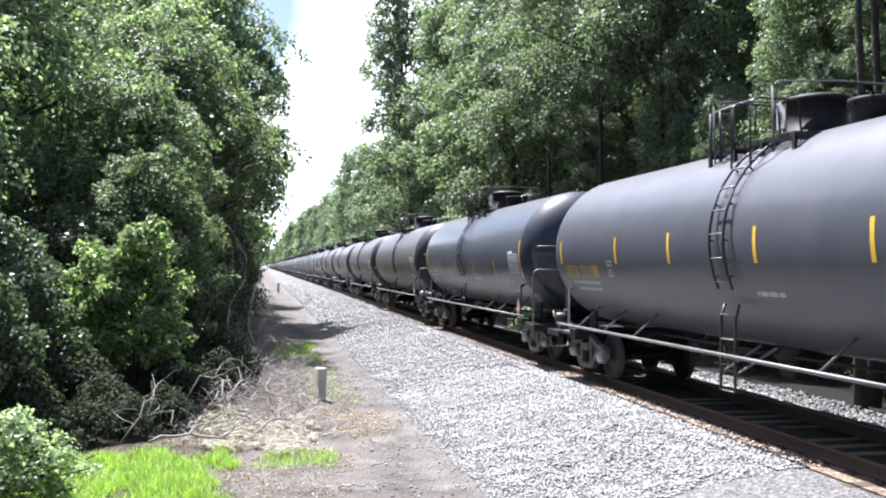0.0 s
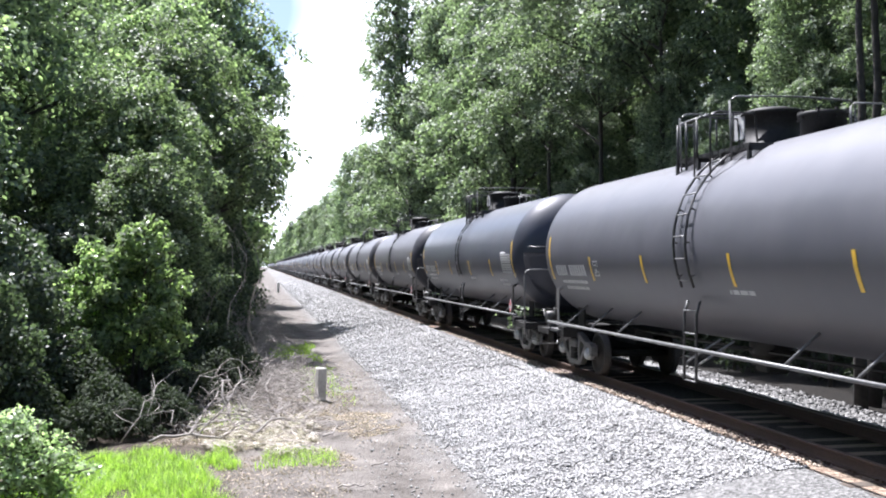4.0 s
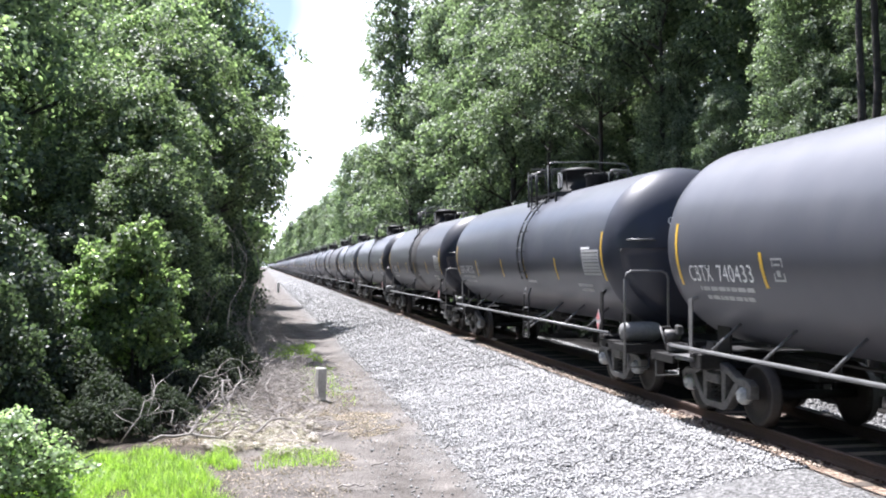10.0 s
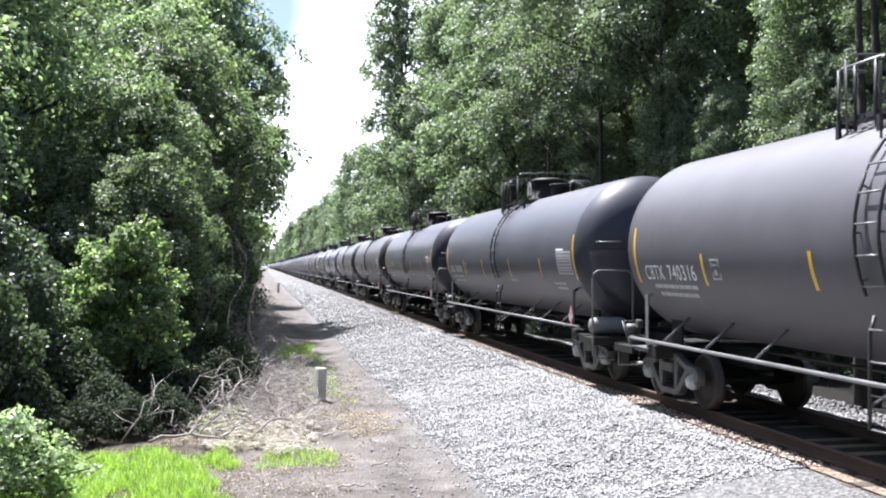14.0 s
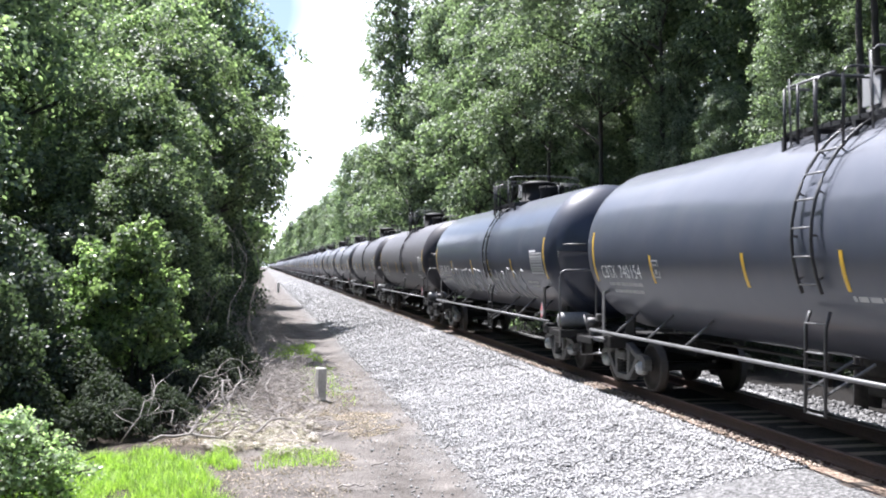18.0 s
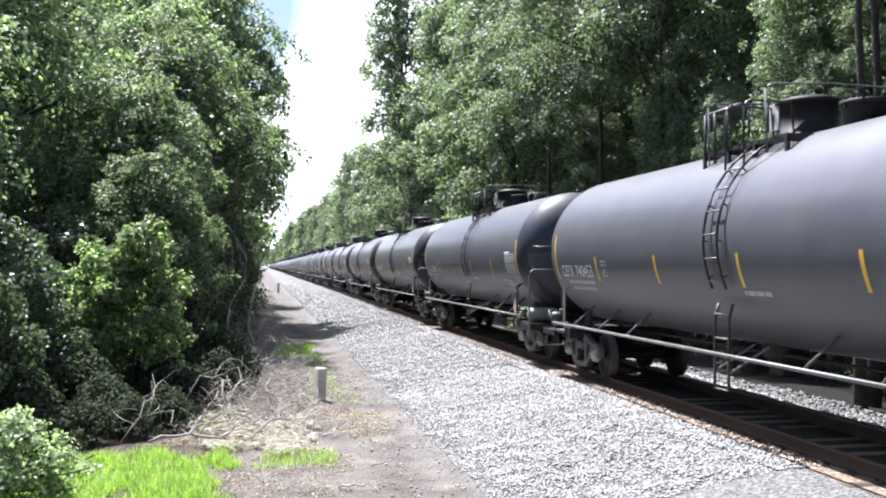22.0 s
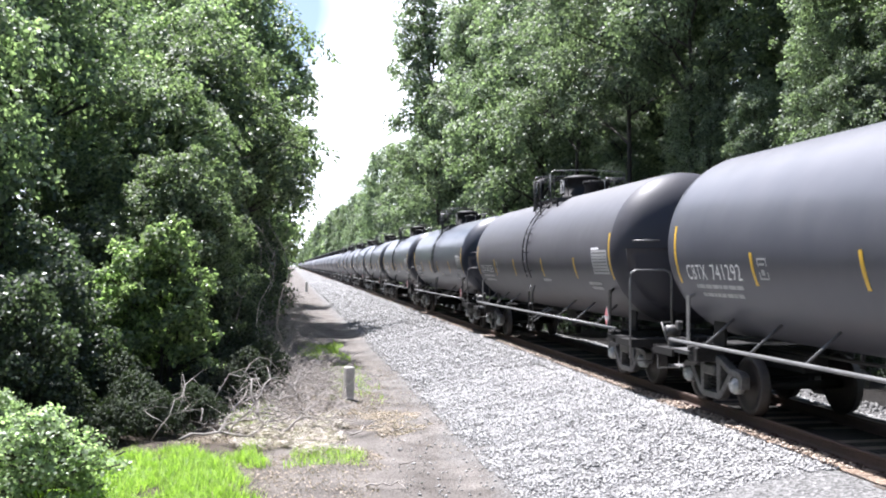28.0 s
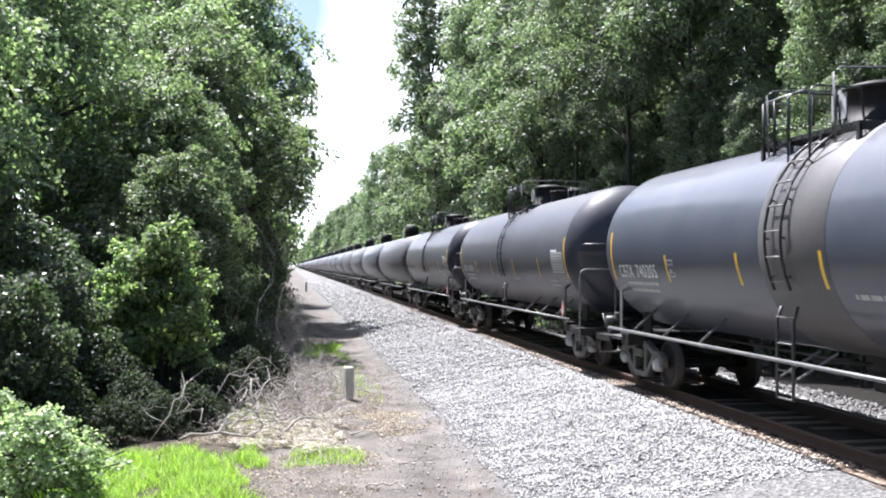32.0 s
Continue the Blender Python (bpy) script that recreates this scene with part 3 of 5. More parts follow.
def add_deck(car):
    """The top walkway with its railing, the valve housing and the manway."""
    deck = new("top_deck")
    deck.parent = car
    zt = Z_TANK + R_TANK
    y0, y1 = -0.95, 1.5
    for s in (-1, 1):
        bm = bmesh.new()
        for i in range(7):
            x = s * (0.6 + 0.06 * i)
            box(bm, x - 0.008, x + 0.008, y0, y1, zt - 0.16, zt - 0.1)
        for y in np.arange(y0, y1 + 0.01, 0.195):
            box(bm, min(s * 0.58, s * 0.98), max(s * 0.58, s * 0.98), y - 0.006, y + 0.006, zt - 0.158, zt - 0.105)
        part("grating", bm, M_BLACK_BAR, deck, "open steel grating")
        for y in (y0, -0.1, 0.7, y1):
            bm = bmesh.new()
            box(bm, min(s * 0.45, s * 1.0), max(s * 0.45, s * 1.0), y - 0.03, y + 0.03, zt - 0.22, zt - 0.16)
            box(bm, min(s * 0.95, s * 1.0), max(s * 0.95, s * 1.0), y - 0.03, y + 0.03, zt - 0.36, zt - 0.16)
            part("deck_bracket", bm, M_BLACK_BAR, deck)
        # hoops that lead the ladder on to the deck
        for y in (-0.25, 0.3):
            bm = bmesh.new()
            tube(bm, [(s * 1.24, y, zt - 0.5), (s * 1.24, y, zt + 0.36), (s * 1.2, y, zt + 0.43), (s * 1.1, y, zt + 0.46), (s * 0.5, y, zt + 0.44), (s * 0.46, y, zt)], 0.017, 6)
            tube(bm, [(s * 0.86, y, zt + 0.45), (s * 0.86, y, zt)], 0.016, 6)
            part("railing", bm, M_BLACK_BAR, deck, "bent black pipe railing")
        for y in (0.75, 1.15, y1 - 0.02):
            bm = bmesh.new()
            tube(bm, [(s * 0.98, y, zt - 0.3), (s * 0.98, y, zt + 0.5)], 0.022, 6)
            part("railing_post", bm, M_BLACK_BAR, deck)
        bm = bmesh.new()
        tube(bm, [(s * 0.98, 0.3, zt + 0.5), (s * 0.98, y1 - 0.1, zt + 0.5), (s * 0.95, y1 - 0.02, zt + 0.5), (s * 0.6, y1 - 0.02, zt + 0.5)], 0.02, 6)
        part("top_rail", bm, M_PIPE, deck, "grey pipe rail over the deck posts")
    # the high bars across the deck, before and behind the housing
    for y in (-0.5, 1.25):
        bm = bmesh.new()
        tube(bm, [(-1.02, y, zt - 0.32), (-1.05, y, zt + 0.58), (-0.95, y, zt + 0.65), (0.0, y, zt + 0.68), (0.95, y, zt + 0.65), (1.05, y, zt + 0.58), (1.02, y, zt - 0.32)], 0.015, 6)
        part("cross_rail", bm, M_PIPE, deck, "grey pipe rail across the deck")
    bm = bmesh.new()
    tube(bm, [(0.0, y0 - 1.0, zt - 0.02), (0.0, y0 - 1.0, zt + 0.28), (0.06, y0 - 1.0, zt + 0.34), (0.5, y0 - 1.0, zt + 0.34), (0.56, y0 - 1.0, zt + 0.28), (0.56, y0 - 1.0, zt - 0.12)], 0.015, 6)
    part("grab_hoop", bm, M_PIPE, deck)
    bm = bmesh.new()
    lathe(bm, [(zt - 0.14, 0.52), (zt + 0.02, 0.52), (zt + 0.02, 0.47), (zt + 0.46, 0.46), (zt + 0.46, 0.5), (zt + 0.52, 0.5), (zt + 0.58, 0.3), (zt + 0.6, 0.0006)], "z", 28, (0, 0.1, 0))
    housing = part("valve_housing", bm, M_STEEL_DARK, deck, "black cylindrical valve housing with a domed lid")
    bm = bmesh.new()
    box(bm, -0.475, -0.455, 0.14, 0.5, zt + 0.1, zt + 0.5, 0.004)
    part("placard_plate", bm, M_PANEL, housing, "pale grey plate")
    bm = bmesh.new()
    lathe(bm, [(zt - 0.1, 0.32), (zt + 0.22, 0.32), (zt + 0.24, 0.36), (zt + 0.3, 0.36), (zt + 0.33, 0.0006)], "z", 20, (0, -1.3, 0))
    for i in range(8):
        a = i * math.pi / 4
        box(bm, 0.33 * math.cos(a) - 0.025, 0.33 * math.cos(a) + 0.025, -1.325 + 0.33 * math.sin(a), -1.275 + 0.33 * math.sin(a), zt + 0.2, zt + 0.34)
    part("manway", bm, M_STEEL_DARK, deck, "bolted round manway cover")
    bm = bmesh.new()
    lathe(bm, [(zt - 0.1, 0.09), (zt + 0.2, 0.09), (zt + 0.2, 0.05), (zt + 0.32, 0.05)], "z", 12, (0.1, 1.1, 0))
    part("safety_vent", bm, M_STEEL_DARK, deck)


def add_end(car, s):
    """Draft sill, end platform, coupler, handrails and brackets at one end (s = -1 leads)."""
    def span(a, b):
        return min(s * a, s * b), max(s * a, s * b)
    bm = bmesh.new()
    box(bm, -0.2, 0.2, *span(5.20, 8.20), 0.98, 1.26, 0.015)
    box(bm, -1.4, 1.4, *span(6.40, 6.80), 1.06, 1.3, 0.02)
    for x in (-1, 1):
        plate_pts = [(s * 6.40, 1.1), (s * 6.80, 1.1), (s * 6.80, 1.9), (s * 6.40, 1.9)]
        plate(bm, plate_pts, x * 0.9 - 0.02, x * 0.9 + 0.02)
    part("draft_sill", bm, M_STEEL_DARK, car)
    bm = bmesh.new()
    box(bm, -1.5, 1.5, *span(7.35, 8.05), 1.16, 1.2)
    box(bm, -1.5, -1.44, *span(7.20, 8.05), 1.08, 1.2)
    box(bm, 1.44, 1.5, *span(7.20, 8.05), 1.08, 1.2)
    box(bm, -1.5, 1.5, *span(8.00, 8.06), 1.06, 1.22)
    part("end_platform", bm, M_STEEL_DARK, car, "dusty steel end platform")
    # coupler
    bm = bmesh.new()
    box(bm, -0.09, 0.09, *span(8.10, 8.45), 1.0, 1.18, 0.02)
    plate(bm, [(s * 8.40, 0.93), (s * 8.67, 0.95), (s * 8.67, 1.27), (s * 8.40, 1.29)], -0.2 * s, 0.08 * s)
    part("coupler", bm, M_CAST, car, "dusty cast coupler")
    bm = bmesh.new()
    tube(bm, [(0.25, s * 8.10, 1.05), (0.27, s * 8.30, 0.75), (0.2, s * 8.55, 0.67), (0.12, s * 8.65, 0.7)], 0.025, 6)
    part("air_hose", bm, M_STEEL_DARK, car)
    # an arched handrail across one corner of the platform, its outer leg running down to the step
    x, w, za = s * 1.5, s * 0.66, 2.55
    bm = bmesh.new()
    tube(bm, [(x, s * 8.05, 0.85), (x, s * 8.05, za - 0.15), (x - s * 0.03, s * 8.05, za - 0.05), (x - s * 0.12, s * 8.05, za), (w + s * 0.12, s * 8.05, za), (w + s * 0.03, s * 8.05, za - 0.05), (w, s * 8.05, za - 0.15), (w, s * 8.05, 1.2)], 0.022, 6)
    part("end_handrail", bm, M_PIPE, car, "bent grey pipe handrail")
    for x in (-1.43, 1.43):
        bm = bmesh.new()
        tube(bm, [(x, s * 8.02, 1.16), (x, s * 8.02, 0.8), (x * 0.72, s * 8.02, 0.8), (x * 0.72, s * 8.02, 1.16)], 0.018, 6)
        part("sill_step", bm, M_PIPE, car)
    bm = bmesh.new()
    tube(bm, [(s * 1.27, s * (HALF + 0.45), 3.13), (s * 1.27, s * (HALF + 0.66), 3.13), (s * 0.85, s * (HALF + 0.84), 3.13), (s * 0.85, s * (HALF + 0.66), 3.13)], 0.018, 6)
    part("head_grab_bar", bm, M_PIPE, car)
    if s < 0:
        # the owner's mark on the head, with two rows too small to read under it
        rows = head_profile(s)[::-1]

        def on_head(x, z, out):
            rr = math.hypot(x, z - Z_TANK)
            return x, float(np.interp(rr, [q[1] for q in rows], [q[0] for q in rows])) - out, z
        me = LETTERS["head"]
        co = np.zeros(len(me.vertices) * 3)
        me.vertices.foreach_get("co", co)
        co = co.reshape(-1, 3)
        wide = co[:, 0].max()
        me.vertices.foreach_set("co", np.array([on_head(-0.6 + 0.55 * c[0] / wide, 3.4 + 0.15 * c[1] / 0.7, 0.02) for c in co]).ravel())
        me.update()
        mesh_part("head_lettering", me, M_WHITE, car, "white painted lettering on the head")
        bm = bmesh.new()
        for x0, x1, z0, z1 in ((-0.5, -0.32, 3.28, 3.33), (-0.26, -0.1, 3.28, 3.33), (-0.5, -0.32, 3.18, 3.23), (-0.26, -0.1, 3.18, 3.23)):
            quad = [on_head(x, z, 0.02) for x, z in ((x0, z0), (x1, z0), (x1, z1), (x0, z1))]
            vs = [bm.verts.new(q) for q in quad] + [bm.verts.new((a, b + 0.03, c)) for a, b, c in quad]
            for f in ((0, 1, 2, 3), (0, 4, 5, 1), (1, 5, 6, 2), (2, 6, 7, 3), (3, 7, 4, 0)):
                bm.faces.new([vs[j] for j in f])
        part("head_mark", bm, M_FAINT, car, "white painted marks on the head, too small to read")
    # strap from the foot rail up to the shell, with its arm
    for x in (-1, 1):
        bm = bmesh.new()
        plate(bm, [(s * 6.62, 1.3), (s * 6.72, 1.3), (s * 6.74, 2.14), (s * 6.60, 2.14)], x * 1.44, x * 1.42)
        tube(bm, [(x * 1.43, s * 6.70, 2.1), (x * 1.2, s * 6.55, 2.24)], 0.03, 5)
        box(bm, min(x * 1.46, x * 1.1), max(x * 1.46, x * 1.1), *span(6.60, 7.35), 1.16, 1.22)
        part("shell_strap", bm, M_STEEL_DARK if s < 0 else M_PIPE, car)
    if s > 0:
        bm = bmesh.new()
        box(bm, -1.3, -1.0, 7.62, 7.92, 1.2, 1.36, 0.04)
        lathe(bm, [(-1.38, 0.05), (-1.36, 0.1), (-1.12, 0.1), (-1.1, 0.05)], "x", 12, (0, 7.8, 1.48))
        box(bm, -1.22, -1.12, 7.6, 7.75, 1.5, 1.66, 0.02)
        tube(bm, [(-1.4, 7.65, 1.3), (-1.42, 7.85, 1.62), (-1.2, 7.97, 1.62), (-1.1, 7.97, 1.2)], 0.02, 6)
        part("hand_brake", bm, M_CAST, car, "dusty hand brake gear on the platform")


def add_reservoir(car):
    """The air reservoir that some cars carry on the leading platform."""
    bm = bmesh.new()
    lathe(bm, [(-1.42, 0.05), (-1.38, 0.15), (-1.3, 0.18), (-0.75, 0.18), (-0.67, 0.15), (-0.63, 0.05)], "x", 18, (0, -7.6, 1.42))
    part("air_reservoir", bm, M_RESERVOIR, car, "pale dusty air reservoir on the end platform")


def build_tank_car():
    car = thing("tank_car", "black steel railway tank car with yellow tape marks rolling past", "tank car", "tank cars of the train")
    bm = bmesh.new()
    lathe(bm, [(y, R_TANK) for y in np.linspace(-HALF, HALF, 7)], "y", 72, (0, 0, Z_TANK))
    for f in [f for f in bm.faces if len(f.verts) > 4]:
        bm.faces.remove(f)
    part("tank_shell", bm, M_TANK, car, "black painted tank shell with dust streaks")
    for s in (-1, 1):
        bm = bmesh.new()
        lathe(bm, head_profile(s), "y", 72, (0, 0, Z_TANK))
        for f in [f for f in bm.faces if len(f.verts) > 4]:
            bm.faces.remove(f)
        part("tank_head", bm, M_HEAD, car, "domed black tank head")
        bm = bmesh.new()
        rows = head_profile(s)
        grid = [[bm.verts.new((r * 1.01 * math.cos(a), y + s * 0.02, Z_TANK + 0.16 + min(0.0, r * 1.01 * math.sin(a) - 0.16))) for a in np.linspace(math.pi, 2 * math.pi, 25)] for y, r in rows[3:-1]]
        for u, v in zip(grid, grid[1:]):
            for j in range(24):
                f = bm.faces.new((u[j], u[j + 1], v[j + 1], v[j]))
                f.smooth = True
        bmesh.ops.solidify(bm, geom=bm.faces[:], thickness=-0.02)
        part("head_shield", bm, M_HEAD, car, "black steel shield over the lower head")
        add_truck(car, s * 6.62)
        add_end(car, s)
        bm = bmesh.new()
        for a, b in ((-7.25, 7.25),):
            tube(bm, [(s * 1.5, a, 1.37), (s * 1.5, b, 1.37)], 0.03, 8)
        part("side_rail", bm, M_PIPE, car, "long grey pipe rail along the tank's foot")
        for y in (-5.9, -4.4, -2.9, 2.9, 4.4, 5.9) if s < 0 else ():
            bm = bmesh.new()
            tube(bm, [(s * 1.5, y, 1.37), (s * 1.02, y - 0.04, 1.79)], 0.021, 6)
            part("rail_bracket", bm, M_PIPE, car)
        if s < 0:
            add_ladder(car, s, 0.0)
    add_deck(car)
    bm = bmesh.new()
    lathe(bm, [(0, 0.3), (0.06, 0.36), (0.5, 0.36)], "z", 20, (0, 0, 1.2))
    box(bm, -0.2, 0.2, -0.2, 0.2, 0.95, 1.25, 0.03)
    tube(bm, [(0.3, -0.6, 1.3), (-0.9, 0.5, 1.35)], 0.03, 6)
    part("bottom_outlet", bm, M_STEEL_DARK, car)
    bm = bmesh.new()
    tube(bm, [(-0.2, -6.6, 1.3), (-0.2, 6.6, 1.3)], 0.03, 6)
    part("brake_pipe", bm, M_STEEL_DARK, car)
    # marks on the near side
    for i, (d, z0, z1) in enumerate(((0.0, 2.35, 3.3), (2.55, 2.35, 2.82), (5.4, 2.35, 2.82), (8.5, 2.35, 2.82), (11.2, 2.35, 2.82), (13.88, 2.35, 3.3))):
        part("tape_stripe", patch(bmesh.new(), FRONT + d, FRONT + d + 0.07, z0, z1, rows=6), M_YELLOW, car, "yellow reflective tape stripe")
    panel = part("data_panel", patch(bmesh.new(), FRONT + 0.2, FRONT + 1.2, 2.46, 2.96), M_PANEL, car, "pale stencil panel with rows of small print")
    r = random.Random(3)
    bm = bmesh.new()
    for i in range(7):
        z = 2.5 + 0.065 * i
        y = FRONT + 0.24
        while y < FRONT + 1.1:
            w = r.uniform(0.06, 0.2)
            patch(bm, y, min(y + w, FRONT + 1.17), z, z + (0.016 if i % 3 else 0.03), 0.01, 1)
            y += w + 0.04
    part("panel_print", bm, M_PRINT, panel)
    part("panel_heading", patch(bmesh.new(), FRONT + 0.7, FRONT + 1.2, 2.975, 3.02, rows=1), M_WHITE, panel)
    for y, w, z in ((FRONT + 1.0, 0.85, 2.22), (FRONT + 1.05, 0.7, 2.12), (FRONT + 5.0, 0.7, 2.24), (FRONT + 11.75, 1.6, 2.28), (FRONT + 11.85, 1.4, 2.15)):
        bm = bmesh.new()
        a = y
        while a < y + w:
            q = r.uniform(0.07, 0.22)
            patch(bm, a, min(a + q, y + w), z, z + 0.06, 0.006, 1)
            a += q + 0.035
        part("small_print", bm, M_FAINT, car)
    bm = bmesh.new()
    for a, b, z0, z1 in ((0, 0.26, 2.44, 2.465), (0, 0.26, 2.715, 2.74), (0, 0.025, 2.44, 2.74), (0.235, 0.26, 2.44, 2.74), (0.06, 0.2, 2.64, 2.67), (0.09, 0.17, 2.5, 2.58)):
        patch(bm, FRONT + 10.85 + a, FRONT + 10.85 + b, z0, z1, 0.006, 1)
    part("stencil_box", bm, M_PANEL, car)
    bm = bmesh.new()
    plate(bm, [(-6.78, 1.58), (-6.65, 1.8), (-6.52, 1.58), (-6.65, 1.36)], -1.5, -1.49)
    plac = part("placard", bm, M_PANEL, car, "red and white diamond placard")
    bm = bmesh.new()
    plate(bm, [(-6.75, 1.6), (-6.65, 1.77), (-6.55, 1.6)], -1.506, -1.498)
    plate(bm, [(-6.72, 1.52), (-6.65, 1.39), (-6.58, 1.52)], -1.506, -1.498)
    part("placard_field", bm, M_RED, plac)
    return car


def lettered(me, size, material, parent, y, z, name="reporting_mark"):
    """Letters laid on the near side of the shell, reading along the car."""
    co = np.zeros(len(me.vertices) * 3)
    me.vertices.foreach_get("co", co)
    co = co.reshape(-1, 3)
    w = co[:, 0].max() - co[:, 0].min()
    length, high = size
    out = [on_tank(y - length * (c[0] - co[:, 0].min()) / w, z + high * c[1] / 0.7, 0.008) for c in co]
    me.vertices.foreach_set("co", np.array(out).ravel())
    me.update()
    return mesh_part(name, me, material, parent, "white painted lettering" if material is M_WHITE else "ochre painted lettering")


def build_far_car():
    """The same car for the far end of the train, in fewer parts."""
    car = thing("tank_car", "black steel railway tank car far down the line", "tank car", "tank cars of the train")
    bm = bmesh.new()
    lathe(bm, head_profile(-1)[::-2] + head_profile(1)[::2], "y", 32, (0, 0, Z_TANK))
    part("tank_shell", bm, M_TANK, car)
    for s in (-1, 1):
        bm = bmesh.new()
        for dy in (-0.89, 0.89):
            for x in (-1, 1):
                lathe(bm, [(x * 0.7, 0.455), (x * 0.83, 0.455)], "x", 16, (0, s * 6.62 + dy, RAIL + 0.457))
        box(bm, -1.05, 1.05, s * 6.62 - 1.0, s * 6.62 + 1.0, RAIL + 0.5, RAIL + 0.8, 0.1)
        part("truck", bm, M_WHEEL, car)
        bm = bmesh.new()
        box(bm, -1.5, 1.5, min(s * 7.3, s * 8.05), max(s * 7.3, s * 8.05), 1.06, 1.2)
        box(bm, -0.12, 0.12, min(s * 8.0, s * 8.65), max(s * 8.0, s * 8.65), 1.0, 1.24)
        part("end_platform", bm, M_STEEL_DARK, car)
    bm = bmesh.new()
    zt = Z_TANK + R_TANK
    lathe(bm, [(zt - 0.1, 0.48), (zt + 0.7, 0.46), (zt + 0.8, 0.1)], "z", 14, (0, 0.0, 0))
    part("valve_housing", bm, M_STEEL_DARK, car)
    bm = bmesh.new()
    tube(bm, [(-0.85, -2.0, zt), (-0.85, -2.0, zt + 0.86), (-0.85, 1.5, zt + 0.86), (-0.85, 1.5, zt)], 0.02, 4)
    part("railing", bm, M_BLACK_BAR, car)
    bm = bmesh.new()
    tube(bm, [(-1.5, -7.25, 1.37), (-1.5, 7.25, 1.37)], 0.03, 5)
    part("side_rail", bm, M_PIPE, car)
    return car


# where the four short stripes and the ladder of a car stand along it; other cars are like the first kind
KINDS = {"a": (-4.5, -1.6, 1.55, 4.2, -0.15), "b": (-4.0, -0.85, 1.4, 4.08, 0.0), "c": (-3.98, -1.35, 0.92, 4.08, -1.3), "d": (-4.2, -1.42, 1.43, 4.3, -0.75), "e": (-4.5, -1.6, 1.65, 4.2, -1.0)}
KIND_OF = {1: "d", 2: "d", 4: "b", 10: "d", 11: "d", 12: "d", 13: "c", 14: "b", 15: "e", 16: "b", 17: "d", 21: "d", 22: "c", 23: "c", 24: "c", 25: "e", 26: "d", 27: "d", 28: "d",
           31: "e", 36: "b", 37: "b", 38: "b", 39: "b"}
LADDER_OF = {1: 0.3, 10: 0.0, 14: -0.35, 16: 0.1, 17: 0.25, 22: -0.65, 39: 0.2}
# paint of each car: 0 chalky brown black, 1 glossy blue black
TONES = "58115 36222 21464 56144 24890 14455 45344 17768 45364 273"
train = []
NEAR = 42  # cars from this one on stay far off


def bars(parent, y, z, length, high, material):
    """Unread writing: bars of its size."""
    r = random.Random(int(abs(y) * 100))
    bm = bmesh.new()
    a = 0.0
    while a < length - 0.05:
        w = 0.1
        if abs(a - length * 0.42) > 0.1:
            patch(bm, y - a - w, y - a, z, z + high, 0.006, 2)
        a += w + 0.05
    part("reporting_mark", bm, material, parent, "white painted reporting mark, too blurred to read")


def graffiti(car):
    """A long looping scrawl in pale paint along the lower side."""
    r = random.Random(8)

    def arc(y, z, w, h, a0, a1, n=12):
        return [(y - w * math.cos(math.radians(a)), z + h * math.sin(math.radians(a))) for a in np.linspace(a0, a1, n)]
    y, kinds = 4.5, "OCHTOSRCMIOCRE"
    for i, kind in enumerate(kinds):
        w, z = r.uniform(0.24, 0.32), 2.16 + 0.03 * (i % 3)
        h = r.uniform(0.3, 0.38)
        strokes = {"O": [arc(y - w, z, w, h, 100, 470, 18), arc(y - w, z - 0.05, w * 0.45, h * 0.5, 20, 320)], "C": [arc(y - w, z, w, h, 60, 300)],
                   "H": [[(y - 0.05, z + h), (y - 0.15, z - h)], [(y - 2 * w + 0.05, z + h), (y - 2 * w - 0.05, z - h)], [(y - 0.1, z + 0.05), (y - 2 * w, z)]],
                   "T": [[(y + 0.05, z + h), (y - 2 * w - 0.15, z + h + 0.08)], [(y - w, z + h), (y - w - 0.1, z - h)]],
                   "S": [arc(y - w, z + h * 0.5, w * 0.9, h * 0.5, 40, 260) + arc(y - w, z - h * 0.5, w * 0.9, h * 0.5, 80, -140)],
                   "R": [[(y, z - h), (y, z + h)], arc(y - w * 0.3, z + h * 0.5, w, h * 0.5, 90, -90)[::-1], [(y - 0.1, z), (y - 2 * w, z - h)]],
                   "M": [[(y, z - h), (y - 0.1, z + h), (y - w, z - 0.1), (y - 2 * w + 0.05, z + h), (y - 2 * w, z - h)]], "I": [[(y - w, z + h), (y - w - 0.08, z - h)]],
                   "E": [arc(y - w, z + h * 0.5, w * 0.8, h * 0.5, 50, 260), arc(y - w, z - h * 0.5, w * 0.8, h * 0.5, 100, 310)]}[kind]
        for line in strokes:
            pts = []
            for (a, b), (c, d) in zip(line, line[1:]):
                k = max(1, int(math.hypot(c - a, d - b) / 0.08))
                pts += [on_tank(a + (c - a) * f / k, b + (d - b) * f / k, 0.004) for f in range(k)]
            bm = bmesh.new()
            tube(bm, pts + [on_tank(*line[-1], 0.004)], 0.017, 4)
            part("graffiti_stroke", bm, M_PANEL, car, "pale grey spray-painted stroke")
        y -= 2 * w + 0.17


